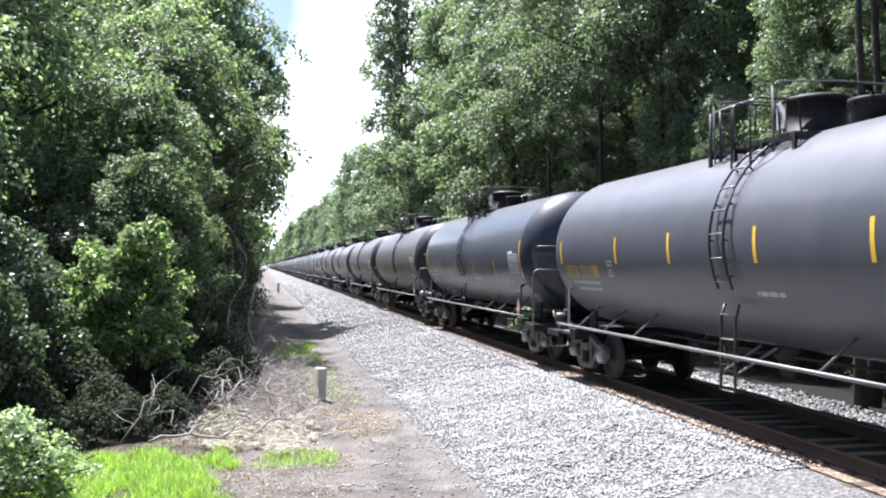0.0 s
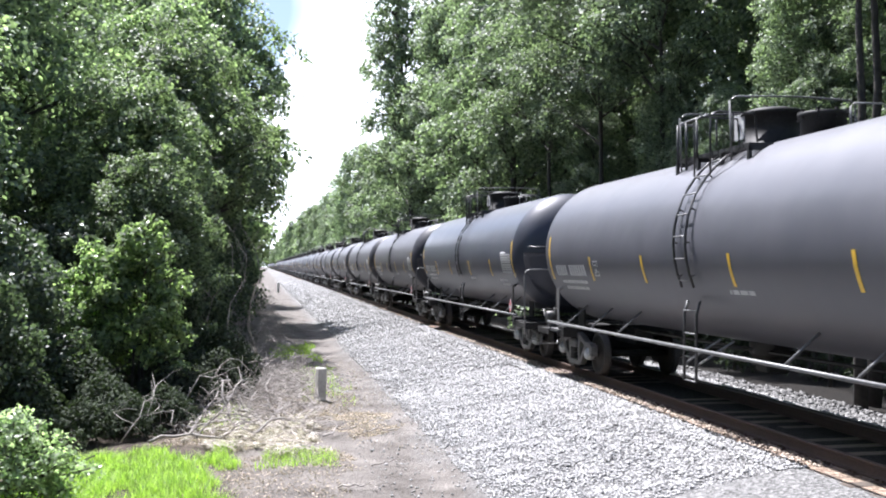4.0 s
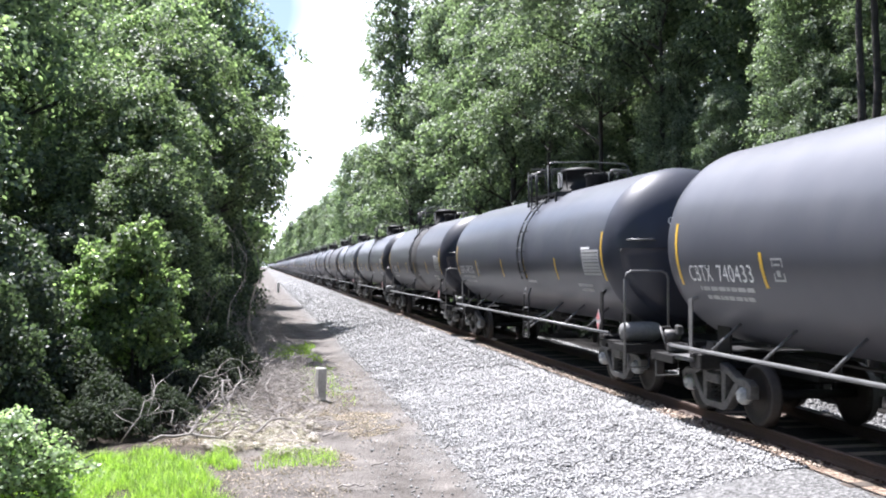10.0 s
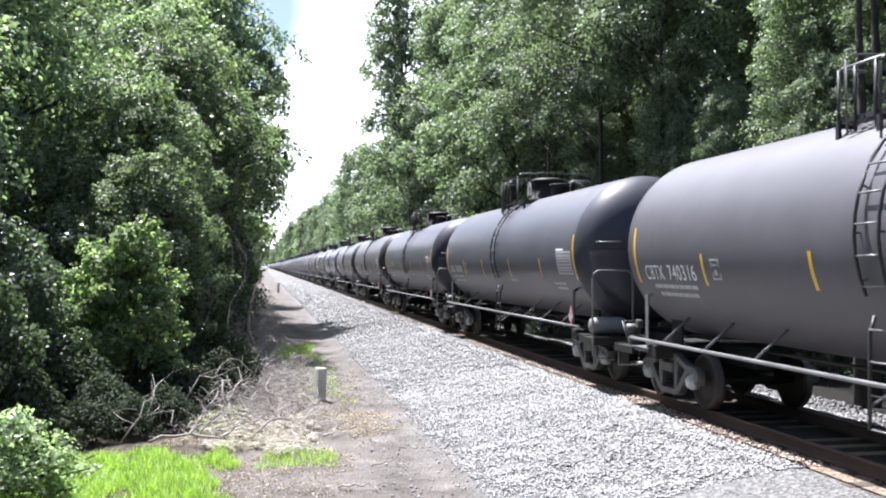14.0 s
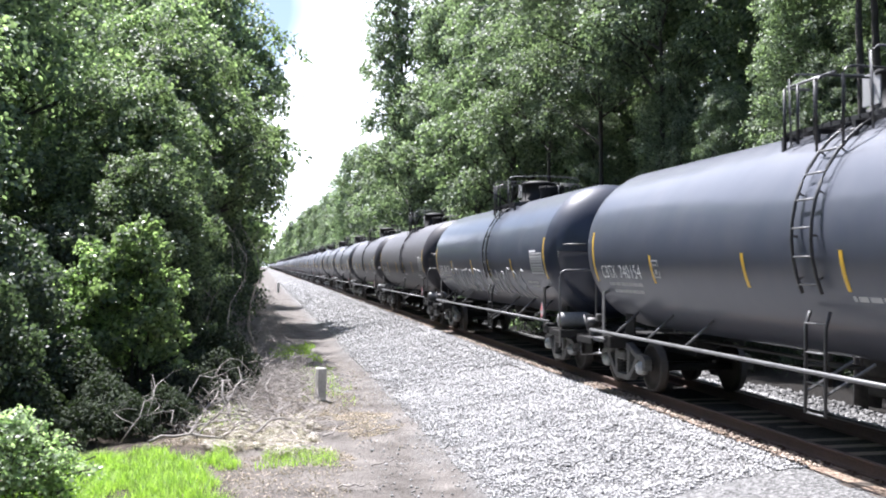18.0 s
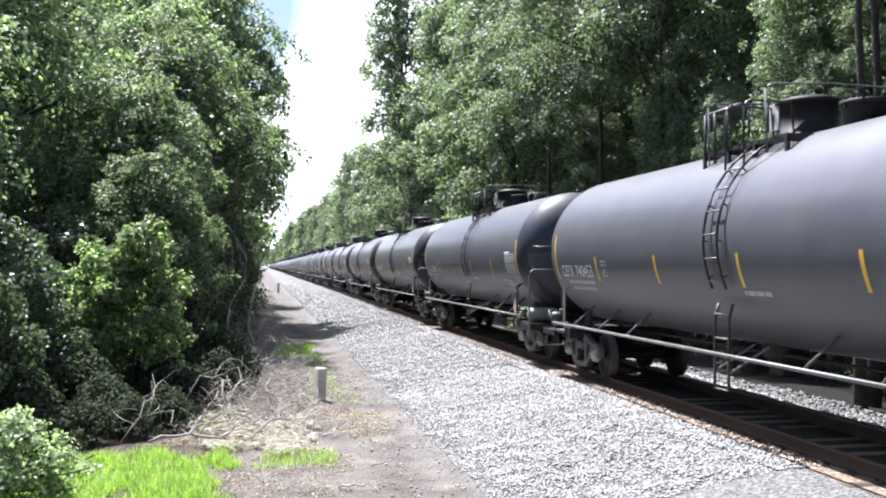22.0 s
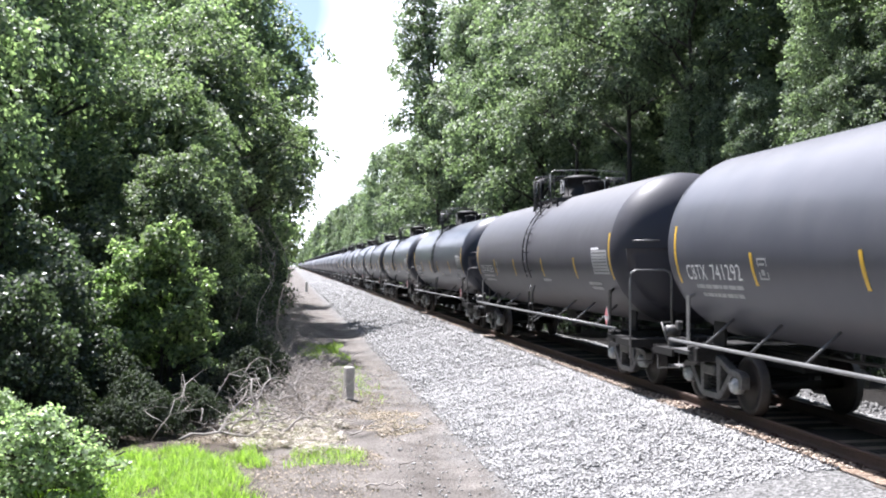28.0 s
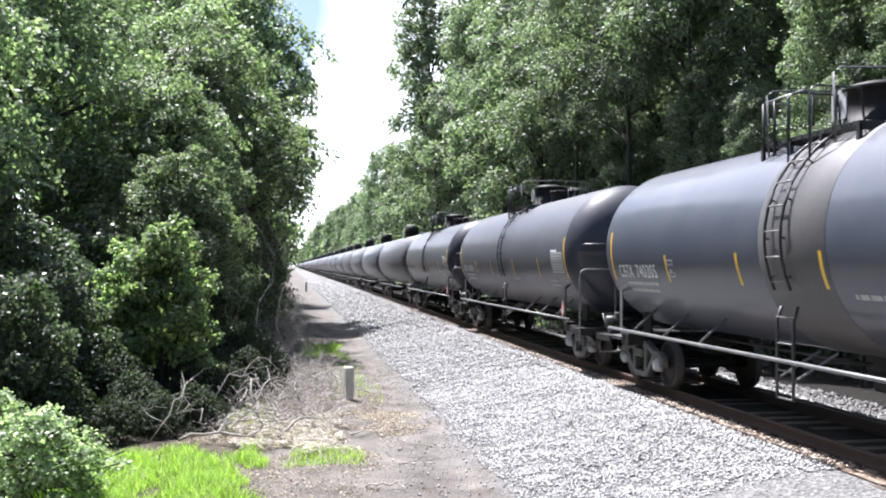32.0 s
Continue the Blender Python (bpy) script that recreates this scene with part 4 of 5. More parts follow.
def build_train():
    near, far = build_tank_car(), None
    digits = [int(c) / 9 for c in TONES if c != " "]
    for i in range(-1, 92):
        if i < NEAR:
            car = near if i == -1 else copy_thing(near, Matrix())
        else:
            far = far or build_far_car()
            car = far if i == NEAR else copy_thing(far, Matrix())
        for o in car.children:
            if o.name.startswith(("tank_", "head_shield")):
                o.color = (digits[i % len(digits)], 0, 0, 1)
        train.append((i, car))
    for i, car in train:
        if i < NEAR and i != 0:
            kind = KINDS[KIND_OF.get(i, "a")]
            stripes = sorted((o for o in car.children if o.name.startswith("tape_stripe")), key=lambda o: o.data.vertices[0].co.y)
            for o, y in zip(stripes[1:5], kind[:4]):
                o.location.y = y - o.data.vertices[0].co.y
        if i < NEAR:
            place = -0.6 if i == 0 else LADDER_OF.get(i, KINDS[KIND_OF.get(i, "a")][4])
            for o in car.children:
                if o.name.startswith(("ladder", "top_deck")):
                    o.location.y = place
        if -1 < i < NEAR:
            if i in MARKS:
                paint = M_OCHRE if i == 0 else M_WHITE
                lettered(LETTERS[i][0], (0.72, 0.24), paint, car, FRONT + 13.55, 2.42)
                lettered(LETTERS[i][1], (1.0, 0.24), paint, car, FRONT + 12.65, 2.42, "car_number")
            else:
                bars(car, FRONT + 13.55, 2.44, 1.9, 0.22, M_FAINT)
        if i == 0:
            # the first car has its tape stripes higher and closer together
            for o in [o for o in car.children if o.name.startswith("tape_stripe")]:
                bpy.data.objects.remove(o)
            for d in (2.95, 5.45, 8.2, 10.55, 13.8):
                part("tape_stripe", patch(bmesh.new(), FRONT + d, FRONT + d + 0.08, 2.68, 3.17, rows=6), M_YELLOW, car, "yellow reflective tape stripe")
        if i < NEAR and KIND_OF.get(i) in ("b", "d", "e"):
            bm = bmesh.new()
            for a, b, z0, z1 in ((0, 0.5, 1.96, 1.99), (0, 0.5, 2.2, 2.23), (0, 0.035, 1.96, 2.23), (0.465, 0.5, 1.96, 2.23)):
                patch(bm, -6.0 + a, -6.0 + b, z0, z1, 0.006, 1)
            part("stencil_frame", bm, M_PANEL, car, "pale outlined stencil box")
        if i in (2, 5, 11, 12, 13, 15, 18, 22, 23, 24, 25, 26, 27, 28, 31, 33):
            add_reservoir(car)
        if i == 16:
            for y, z, w, h in ((-5.0, 3.35, 0.75, 0.5), (-3.3, 3.5, 0.35, 0.22), (5.6, 3.0, 0.45, 0.25)):
                part("paint_patch", patch(bmesh.new(), y, y + w, z, z + h), M_STEEL_DARK, car, "dark square of fresh paint")
        if i == 23:
            graffiti(car)
            car["label"] = "black tank car with pale graffiti along its lower side"
        if i in (14, 39):
            bm = bmesh.new()
            b = 0.75 if i == 39 else 0.0
            lathe(bm, [(b - 1.7, R_TANK + 0.001), (b - 1.69, R_TANK + 0.005), (b - 0.02, R_TANK + 0.005), (b - 0.01, R_TANK + 0.001)], "y", 72, (0, 0, Z_TANK))
            part("shell_band", bm, M_BAND, car, "dusty tan band round the shell")


build_train()


# ---- trees and undergrowth ----
def leaves(rng, centres, outs, radius, count, size, up=0.6):
    """Sprays of leaf blades: each spray is a flat, tilted fan round a twig tip; four corners a blade, folded along the midrib."""
    k = len(centres)
    nrm = np.asarray(outs) * 0.85 + rng.normal(size=(k, 3)) * 0.3 + (0, 0, up)
    nrm /= np.linalg.norm(nrm, axis=1, keepdims=True)
    u = np.cross(nrm, rng.normal(size=(k, 3)))
    u /= np.linalg.norm(u, axis=1, keepdims=True)
    v = np.cross(nrm, u)
    n = k * count
    rep = lambda q: np.repeat(q, count, axis=0)
    ang, rad = rng.uniform(0, 6.283, (n, 1)), np.sqrt(rng.uniform(0, 1, (n, 1))) * radius * rep(rng.uniform(0.6, 1.3, (k, 1)))
    flat = rep(u) * np.cos(ang) + rep(v) * np.sin(ang)
    c = rep(np.asarray(centres)) + flat * rad + rep(nrm) * rng.normal(size=(n, 1)) * radius * 0.16 - np.array((0, 0, 1)) * rad * rad / radius * 0.35
    d = flat + rng.normal(size=(n, 3)) * 0.5 + (0, 0, -0.3)
    d /= np.linalg.norm(d, axis=1, keepdims=True)
    nn = rep(nrm) + rng.normal(size=(n, 3)) * 0.45
    s = np.cross(d, nn)
    s /= np.linalg.norm(s, axis=1, keepdims=True) + 1e-6
    nn = np.cross(s, d)
    l = size * rng.uniform(0.6, 1.25, (n, 1))
    w = l * 0.37
    q = np.stack([c - d * l * 0.5, c + s * w + nn * l * 0.1, c + d * l * 0.5, c - s * w + nn * l * 0.1], axis=1).reshape(-1, 3)
    return q, np.arange(4 * n).reshape(-1, 4)


def crown_points(rng, lobes, n):
    """Twig tips near the skin of overlapping lobes, with clumps and gaps."""
    pts, outs = [], []
    vol = np.array([l[3] * (l[3] + l[4]) for l in lobes])
    for (x, y, z, r, h), k in zip(lobes, (n * vol / vol.sum()).astype(int)):
        u = rng.normal(size=(k * 3, 3))
        u /= np.linalg.norm(u, axis=1, keepdims=True)
        gap = np.array([noise.noise((p[0] * 2.6 + x, p[1] * 2.6 + y, p[2] * 2.6 + z)) for p in u])
        keep = (u[:, 2] > -0.7) & (gap > -0.16)
        u, gap = u[keep][:k], gap[keep][:k]
        q = rng.uniform(0.35, 1.0, (len(u), 1)) ** 0.4
        pts.append(np.array((x, y, z)) + u * q * (0.76 + 0.75 * gap)[:, None] * (r, r, h))
        outs.append(u)
    return np.concatenate(pts), np.concatenate(outs)


def tree_lobes(rng, height, radius, base, n, lobe=1.0):
    """Foliage masses over a dome: the lower ones stand out furthest, so that each has its own lit top."""
    lobes = []
    for i in range(n):
        f = ((i + 0.5) / n) ** 0.85
        wide = radius * (0.92 + 0.13 * math.sin(2.6 * f) - 0.62 * f ** 1.8)
        a = i * 2.4 + rng.uniform(-0.5, 0.5)
        o = wide * rng.uniform(0.55, 0.85) * (1 - 0.5 * f ** 3)
        lobes.append((o * math.cos(a), o * math.sin(a), base + (height - base) * f, lobe * radius * rng.uniform(0.3, 0.5), lobe * radius * rng.uniform(0.24, 0.38)))
    lobes.append((0, 0, base + (height - base) * 0.45, radius * 0.55, (height - base) * 0.4))
    return lobes


def build_tree(name, label, seed, height, radius, base, n_lobes, tips, per_tip, leaf, material, spread=0.4, trunk_r=0.2, stems=1, group="", fine=False, lobe=1.0, up=0.6):
    rng = np.random.default_rng(seed)
    r = random.Random(seed)
    tree = thing(name, label, "shrub" if height < 6 else "tree", group)
    lobes = tree_lobes(rng, height, radius, base, n_lobes, lobe)
    for s in range(stems):
        bm = bmesh.new()
        a = 6.28 * s / max(1, stems)
        lean = 0.0 if stems == 1 else 0.35
        top = height * 0.88
        pts = [(math.cos(a) * (0.1 * (stems > 1) + lean * f * radius * 0.5) + 0.5 * noise.noise((seed, f * 3, s)) * f,
                math.sin(a) * (0.1 * (stems > 1) + lean * f * radius * 0.5) + 0.5 * noise.noise((seed + 9, f * 3, s)) * f, -0.5 + (top + 0.5) * f) for f in np.linspace(0, 1, 9)]
        tube(bm, pts, trunk_r, 8, trunk_r * 0.12)
        part("trunk", bm, M_BARK, tree)
    limbs = bmesh.new()
    for x, y, z, w, h in lobes:
        bm = bmesh.new() if fine else limbs
        z0 = max(0.3, z - w * 0.9)
        tube(bm, [(0, 0, z0), (x * 0.4, y * 0.4, z0 + (z - z0) * 0.5), (x + w * 0.3 * r.uniform(-1, 1), y + w * 0.3 * r.uniform(-1, 1), z)], trunk_r * 0.4, 5, 0.02)
        for k in range(4):
            e = (x + w * 0.8 * r.uniform(-1, 1), y + w * 0.8 * r.uniform(-1, 1), z + h * r.uniform(-0.3, 0.7))
            tube(bm, [(x * 0.4, y * 0.4, z0 + (z - z0) * 0.5), ((x * 0.4 + e[0]) / 2, (y * 0.4 + e[1]) / 2, (z + e[2]) / 2 - 0.1), e], trunk_r * 0.2, 4, 0.012)
        if fine:
            part("limb", bm, M_BARK, tree)
    if not fine:
        part("branchwork", limbs, M_BARK, tree)
    pts, outs = crown_points(rng, lobes, tips)
    v, f = leaves(rng, pts, outs, spread, per_tip, leaf, up)
    mesh_part("crown", from_arrays("crown", v, f), material, tree)
    return tree


def plant(tree, x, y, turn, size=1.0, lean=0.0):
    """Sets a tree on the ground; lean: degrees towards +X."""
    tree.matrix_basis = pose(x, y, lift(x, y), 0, lean, 0) @ pose(0, 0, 0, 0, 0, turn) @ Matrix.Diagonal((size, size, size, 1))
    return tree


def plant_copy(tree, x, y, turn, size=1.0, lean=0.0):
    return plant(copy_thing(tree, Matrix()), x, y, turn, size, lean)


swaying = []


def grove(kinds, spots, r, lo=0.95, hi=1.1):
    """Plants the trees of some kinds in turn, each kind's first tree being itself."""
    for i, (x, y, *k) in enumerate(spots):
        (plant if i < len(kinds) else plant_copy)(kinds[i % len(kinds)], x, y, r.uniform(0, 360), r.uniform(lo, hi) * (k[0] if k else 1))


def build_trees():
    r = random.Random(11)
    ln, lg = "leafy green maple at the wood's edge beside the path", "trees on the path's side"
    # the spreading maples whose crowns hang over the path
    big = build_tree("maple_tree", "broad leafy maple with its crown hanging towards the path", 21, 13.5, 5.0, 6.4, 22, 1400, 30, 0.185, M_LEAF_L, 0.48, 0.26, group=lg)
    plant(big, -4.3, 42.5, 60)
    plant_copy(big, -3.0, 36.0, 250, 0.8)
    plant_copy(big, -3.9, 28.4, 110, 0.6)
    plant_copy(big, -3.0, 26.0, 330, 0.42)
    plant_copy(big, -5.2, 53, 80, 1.34, 5)
    plant_copy(big, -7.0, 57, 130, 1.5)
    plant_copy(big, -10.5, 48, 290, 1.3)
    mid = [build_tree("maple_tree", ln, 30 + i, 12.5 + i, 3.8, 2.0 + i, 20, 1050, 32, 0.15, M_LEAF_M, 0.45, 0.2, group=lg) for i in range(2)]
    for i, (x, y, t, k) in enumerate(((-8.6, 22.5, 30, 0.98), (-8.2, 29.5, 110, 1.1), (-9.0, 37, 80, 1.25))):
        (plant if i < 2 else plant_copy)(mid[i % 2], x, y, t, k)
    under = build_tree("understory_shrub", "green shrub under the maples, its leaves coloured dark for the shade", 50, 4.4, 1.9, 0.5, 14, 420, 22, 0.14, M_LEAF_U, 0.36, 0.05, 4, group="shrubs under the maples")
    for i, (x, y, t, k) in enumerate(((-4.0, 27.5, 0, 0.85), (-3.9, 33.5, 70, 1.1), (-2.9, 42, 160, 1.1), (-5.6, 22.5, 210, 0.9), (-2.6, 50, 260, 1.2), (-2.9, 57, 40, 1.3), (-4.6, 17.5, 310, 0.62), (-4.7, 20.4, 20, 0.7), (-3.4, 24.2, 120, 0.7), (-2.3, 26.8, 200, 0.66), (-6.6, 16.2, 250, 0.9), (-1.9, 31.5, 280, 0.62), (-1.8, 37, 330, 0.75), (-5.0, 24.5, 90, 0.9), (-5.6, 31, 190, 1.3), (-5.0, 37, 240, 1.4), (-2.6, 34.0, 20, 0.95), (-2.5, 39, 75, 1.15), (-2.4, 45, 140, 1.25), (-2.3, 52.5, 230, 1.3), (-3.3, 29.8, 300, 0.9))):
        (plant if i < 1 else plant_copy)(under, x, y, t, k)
    lf = [build_tree("maple_tree", ln, 40 + i, 14 + i, 4.2, 1.5, 18, 700, 12, 0.37, M_LEAF_L, 0.7, 0.22, group=lg, fine=False) for i in range(2)]
    grove(lf, [(-3.9, 64), (-4.7, 77), (-7.4, 88), (-7.2, 101), (-8, 118), (-8, 138), (-8, 162), (-8, 190), (-12, 60), (-13, 72), (-14, 90), (-15, 115), (-16, 43), (-13, 33), (-14.5, 25), (-18, 35), (-12, 27)], r, 0.95, 1.15)
    plant_copy(lf[0], -2.7, 79, 130, 1.15)
    rn, rg = "tall leafy ash tree in the wood behind the track", "trees behind the track"
    near = [build_tree("ash_tree", rn, 60 + i, 20 + 2 * i, 4.0, 10.4 - 0.5 * i, 26, 1600, 32, 0.135, M_LEAF_R, 0.46, 0.16, group=rg) for i in range(2)]
    grove(near, [(17.6, 17.5), (19.2, 23.6), (15.0, 34.5), (14.4, 39.5), (14.4, 47), (23, 40), (16.4, 26.4, 0.6), (18.8, 28.8, 0.68), (17.4, 23.8, 0.6), (16.0, 25.0, 0.42), (15.4, 29.5, 0.46), (15.6, 34.0, 0.5), (14.8, 41.5, 0.52), (16.6, 21.0, 0.45)], r)
    pole = build_tree("slender_tree", "slender dark-trunked tree with a high crown at the wood's edge", 66, 17, 2.4, 11, 12, 420, 26, 0.14, M_LEAF_R, 0.45, 0.17, group="slender trees behind the track")
    for i, (x, y, k) in enumerate(((14.0, 20.6, 1.0), (14.9, 21.4, 1.1), (14.7, 19.6, 1.05))):
        (plant if i < 1 else plant_copy)(pole, x, y, 80 * i, k)
    rm = [build_tree("ash_tree", rn, 70 + i, 22 + 2 * i, 4.3, 3.5, 26, 1600, 19, 0.22, M_LEAF_R, 0.55, 0.24, group=rg) for i in range(2)]
    grove(rm, [(14.3, 54), (14.2, 63), (14.2, 73, 1.1), (20, 80), (20.5, 44), (18.6, 49), (21.5, 56), (24.5, 62), (18.2, 56)], r)
    plant_copy(rm[1], 13.3, 83, 260, 1.25, -4)
    plant_copy(rm[0], 15.6, 77, 140, 1.3)
    plant_copy(rm[1], 17.2, 66, 220, 1.25)
    rf = [build_tree("ash_tree", rn, 80 + i, 23 + 2 * i, 4.8, 2.0, 24, 950, 12, 0.41, M_LEAF_R, 0.8, 0.26, group=rg, fine=False) for i in range(2)]
    grove(rf, [(15.2, 97, 0.84), (14.8, 109, 0.78), (14.8, 124, 0.8), (15, 141, 0.84), (14, 158, 0.9), (15, 182, 0.85), (15, 207, 0.85), (15, 236, 0.9), (15, 270, 0.9), (15, 308, 0.9), (20, 68), (21, 90), (21, 112), (22, 28), (21, 36), (22, 55), (28, 32), (28, 48)], r, 0.92, 1.06)
    far = build_tree("ash_tree", "leafy tree far down the line", 95, 22, 5.2, 1.5, 20, 330, 9, 0.95, M_LEAF_R, 1.2, 0.3, group="trees far down the line", fine=False)
    grove([far], [(15, 350), (15, 400), (14, 460), (14, 530), (13, 610), (13, 720), (13, 860), (12, 1050), (12, 1300), (12, 1500), (-8, 220), (-8, 260), (-8, 310), (-7.5, 370), (-7.5, 450), (-7, 560), (-7, 700), (-6, 900), (-6, 1200)]
          + [(-28 + 9 * i, 1720 + 4 * (i % 3), 1.3) for i in range(9)], r)
    # unseen trees added both sides of the line, beside and behind camera, blocking skylight
    for i in range(9):
        plant_copy(lf[i % 2], -11.5 - 1.5 * (i % 2), 9 - 8.5 * i, 70 * i, 1.05)
        plant_copy(rf[i % 2], 16.5 + 2.0 * (i % 2), 9 - 8.5 * i, 50 * i, 1.0)
    for i in range(4):
        plant_copy(rf[i % 2], -9 + 6.5 * i, -78 - 3 * (i % 2), 80 * i, 1.0)
    low = build_tree("understory_shrub", "leafy shrub on the bank behind the track", 90, 3.6, 2.0, 0.4, 14, 380, 20, 0.17, M_LEAF_R, 0.4, 0.05, 4, group="shrubs behind the track")
    dark_growth = build_tree("undergrowth_shrub", "low undergrowth on the bank behind the track, coloured dark for shade", 91, 2.3, 1.9, 0.2, 12, 230, 16, 0.17, M_LEAF_D, 0.4, 0.03, 4, group="undergrowth behind the track")
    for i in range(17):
        (plant if i < 1 else plant_copy)(dark_growth, 16.3 + r.uniform(-0.3, 1.2), 13 + 2.7 * i, 67 * i, r.uniform(0.5, 0.8))
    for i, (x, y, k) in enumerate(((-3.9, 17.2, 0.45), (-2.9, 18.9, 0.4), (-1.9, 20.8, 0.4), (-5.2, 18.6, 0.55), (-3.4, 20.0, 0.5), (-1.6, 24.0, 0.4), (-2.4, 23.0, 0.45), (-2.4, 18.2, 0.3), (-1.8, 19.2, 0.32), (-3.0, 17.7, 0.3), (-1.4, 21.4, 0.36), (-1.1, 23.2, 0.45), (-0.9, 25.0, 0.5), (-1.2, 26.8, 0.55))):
        c = plant_copy(dark_growth, x, y, 51 * i, k)
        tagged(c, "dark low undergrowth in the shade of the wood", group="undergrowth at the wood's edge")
    for i, (x, y, *k) in enumerate(((17.5, 21), (13.6, 46), (13.4, 60), (13.4, 80), (13.5, 105))):
        (plant if i < 1 else plant_copy)(low, x, y, 77 * i, r.uniform(0.8, 1.2) * (k[0] if k else 1))
    shrub = build_tree("young_maple", "young bright green maple in front of the wood's dark edge", 101, 4.5, 1.5, 0.7, 22, 360, 25, 0.14, M_LEAF_S, 0.3, 0.05, 4, lobe=0.75)
    plant(shrub, -2.6, 21.5, 20, 0.88)
    shrub2 = plant_copy(shrub, -3.55, 22.1, 150, 0.78)
    bush = build_tree("bramble_bush", "pale green leafy bramble bush by the grass verge", 102, 1.35, 1.3, 0.1, 34, 420, 20, 0.075, M_LEAF_B, 0.19, 0.02, 5, lobe=0.5, up=1.2)
    plant(bush, -3.15, 12.9, 0, 0.88)
    bush2 = plant_copy(bush, -4.3, 14.2, 140, 0.95)
    swaying.extend(((shrub, 0.5, 2.0), (shrub2, 1.3, 1.8), (bush, 1.9, 1.6), (bush2, 3.1, 1.6)))


build_trees()


# ---- verge: grass, litter, dead branches, posts, ballast stones ----
def blades(rng, spots, height, width):
    """Bent grass blades, three quads each."""
    n = len(spots)
    base = np.asarray(spots)
    a = rng.uniform(0, 6.283, n)
    lean = rng.uniform(0.15, 1.1, n)
    tuft = np.array([noise.noise((p[0] * 2.6, p[1] * 2.6, 8.0)) for p in spots])
    h = height * rng.uniform(0.4, 1.2, n) * (1 + 0.75 * tuft)
    side = np.stack([np.cos(a), np.sin(a), 0 * a], 1)
    fall = np.stack([-np.sin(a), np.cos(a), 0 * a], 1)
    v = []
    for f, w in ((0, 1.0), (0.5, 0.8), (1.0, 0.08)):
        mid = base + fall * (lean * h * f * f)[:, None] + np.stack([0 * a, 0 * a, h * f * (1 - 0.25 * f * lean)], 1)
        v += [mid - side * width * w * 0.5, mid + side * width * w * 0.5]
    v = np.stack(v, 1).reshape(-1, 3)
    i = np.arange(n)[:, None] * 6
    f = np.concatenate([i + np.array((0, 1, 3, 2)), i + np.array((2, 3, 5, 4))])
    return v, f


def scatter(rng, n, x0, x1, y0, y1, soft=True, fn=None):
    """Ground points in a ragged-edged stretch."""
    out = []
    while len(out) < n:
        x, y = rng.uniform(x0, x1), rng.uniform(y0, y1)
        e = min((x - x0) / (x1 - x0), (x1 - x) / (x1 - x0), (y - y0) / (y1 - y0), (y1 - y) / (y1 - y0)) * 4
        if soft and noise.noise((x * 1.3, y * 1.1, 3.0)) * 1.5 + min(1, e) < 0.35 + 0.3 * rng.random():
            continue
        out.append((x, y, lift(x, y) - 0.01))
    return out


def build_grass():
    rng = np.random.default_rng(5)
    for label, n, area, h, w in (("bright green sunlit grass on the verge", 19000, (-4.0, -0.3, 11.5, 17.2), 0.19, 0.009),
                                 ("low grass tufts at the edge of the dirt path", 1100, (-0.2, 1.2, 14.9, 17.0), 0.15, 0.009),
                                 ("green grass patch beside the path in tree shade", 1600, (0.2, 2.0, 32, 39), 0.2, 0.02),
                                 ("small grass tufts among dead branches", 700, (-1.4, -0.2, 18.6, 21.5), 0.2, 0.014),
                                 ("thin weeds along the path's edge", 420, (0.9, 2.3, 22, 31), 0.16, 0.014)):
        v, f = blades(rng, scatter(rng, n, *area), h, w)
        tagged(mesh_part("grass", from_arrays("grass", v, f), M_GRASS), label, "grass", kind="stuff")


def build_straw():
    """Bleached stalks and bark strips lying flat, in a loose heap."""
    rng = np.random.default_rng(15)
    n = 4200
    p = np.array(scatter(rng, n, -1.4, 1.2, 16.0, 21.0))
    p[:, 2] += rng.uniform(0.01, 0.16, n)
    d = rng.normal(size=(n, 3)) * (1, 1, 0.22)
    d /= np.linalg.norm(d, axis=1, keepdims=True)
    s = np.cross(d, rng.normal(size=(n, 3)) * 0.3 + (0, 0, 1))
    l, w, nn = rng.uniform(0.03, 0.15, (n, 1)), rng.uniform(0.004, 0.014, (n, 1)), np.array((0, 0, 0.008))
    v = np.stack([p - d * l, p + s * w + nn, p + d * l, p - s * w + nn], 1).reshape(-1, 3)
    tagged(mesh_part("dry_straw", from_arrays("dry_straw", v, np.arange(4 * n).reshape(-1, 4)), M_STRAW), "loose heap of bleached dry straw and bark strips on the verge", "straw", kind="stuff")


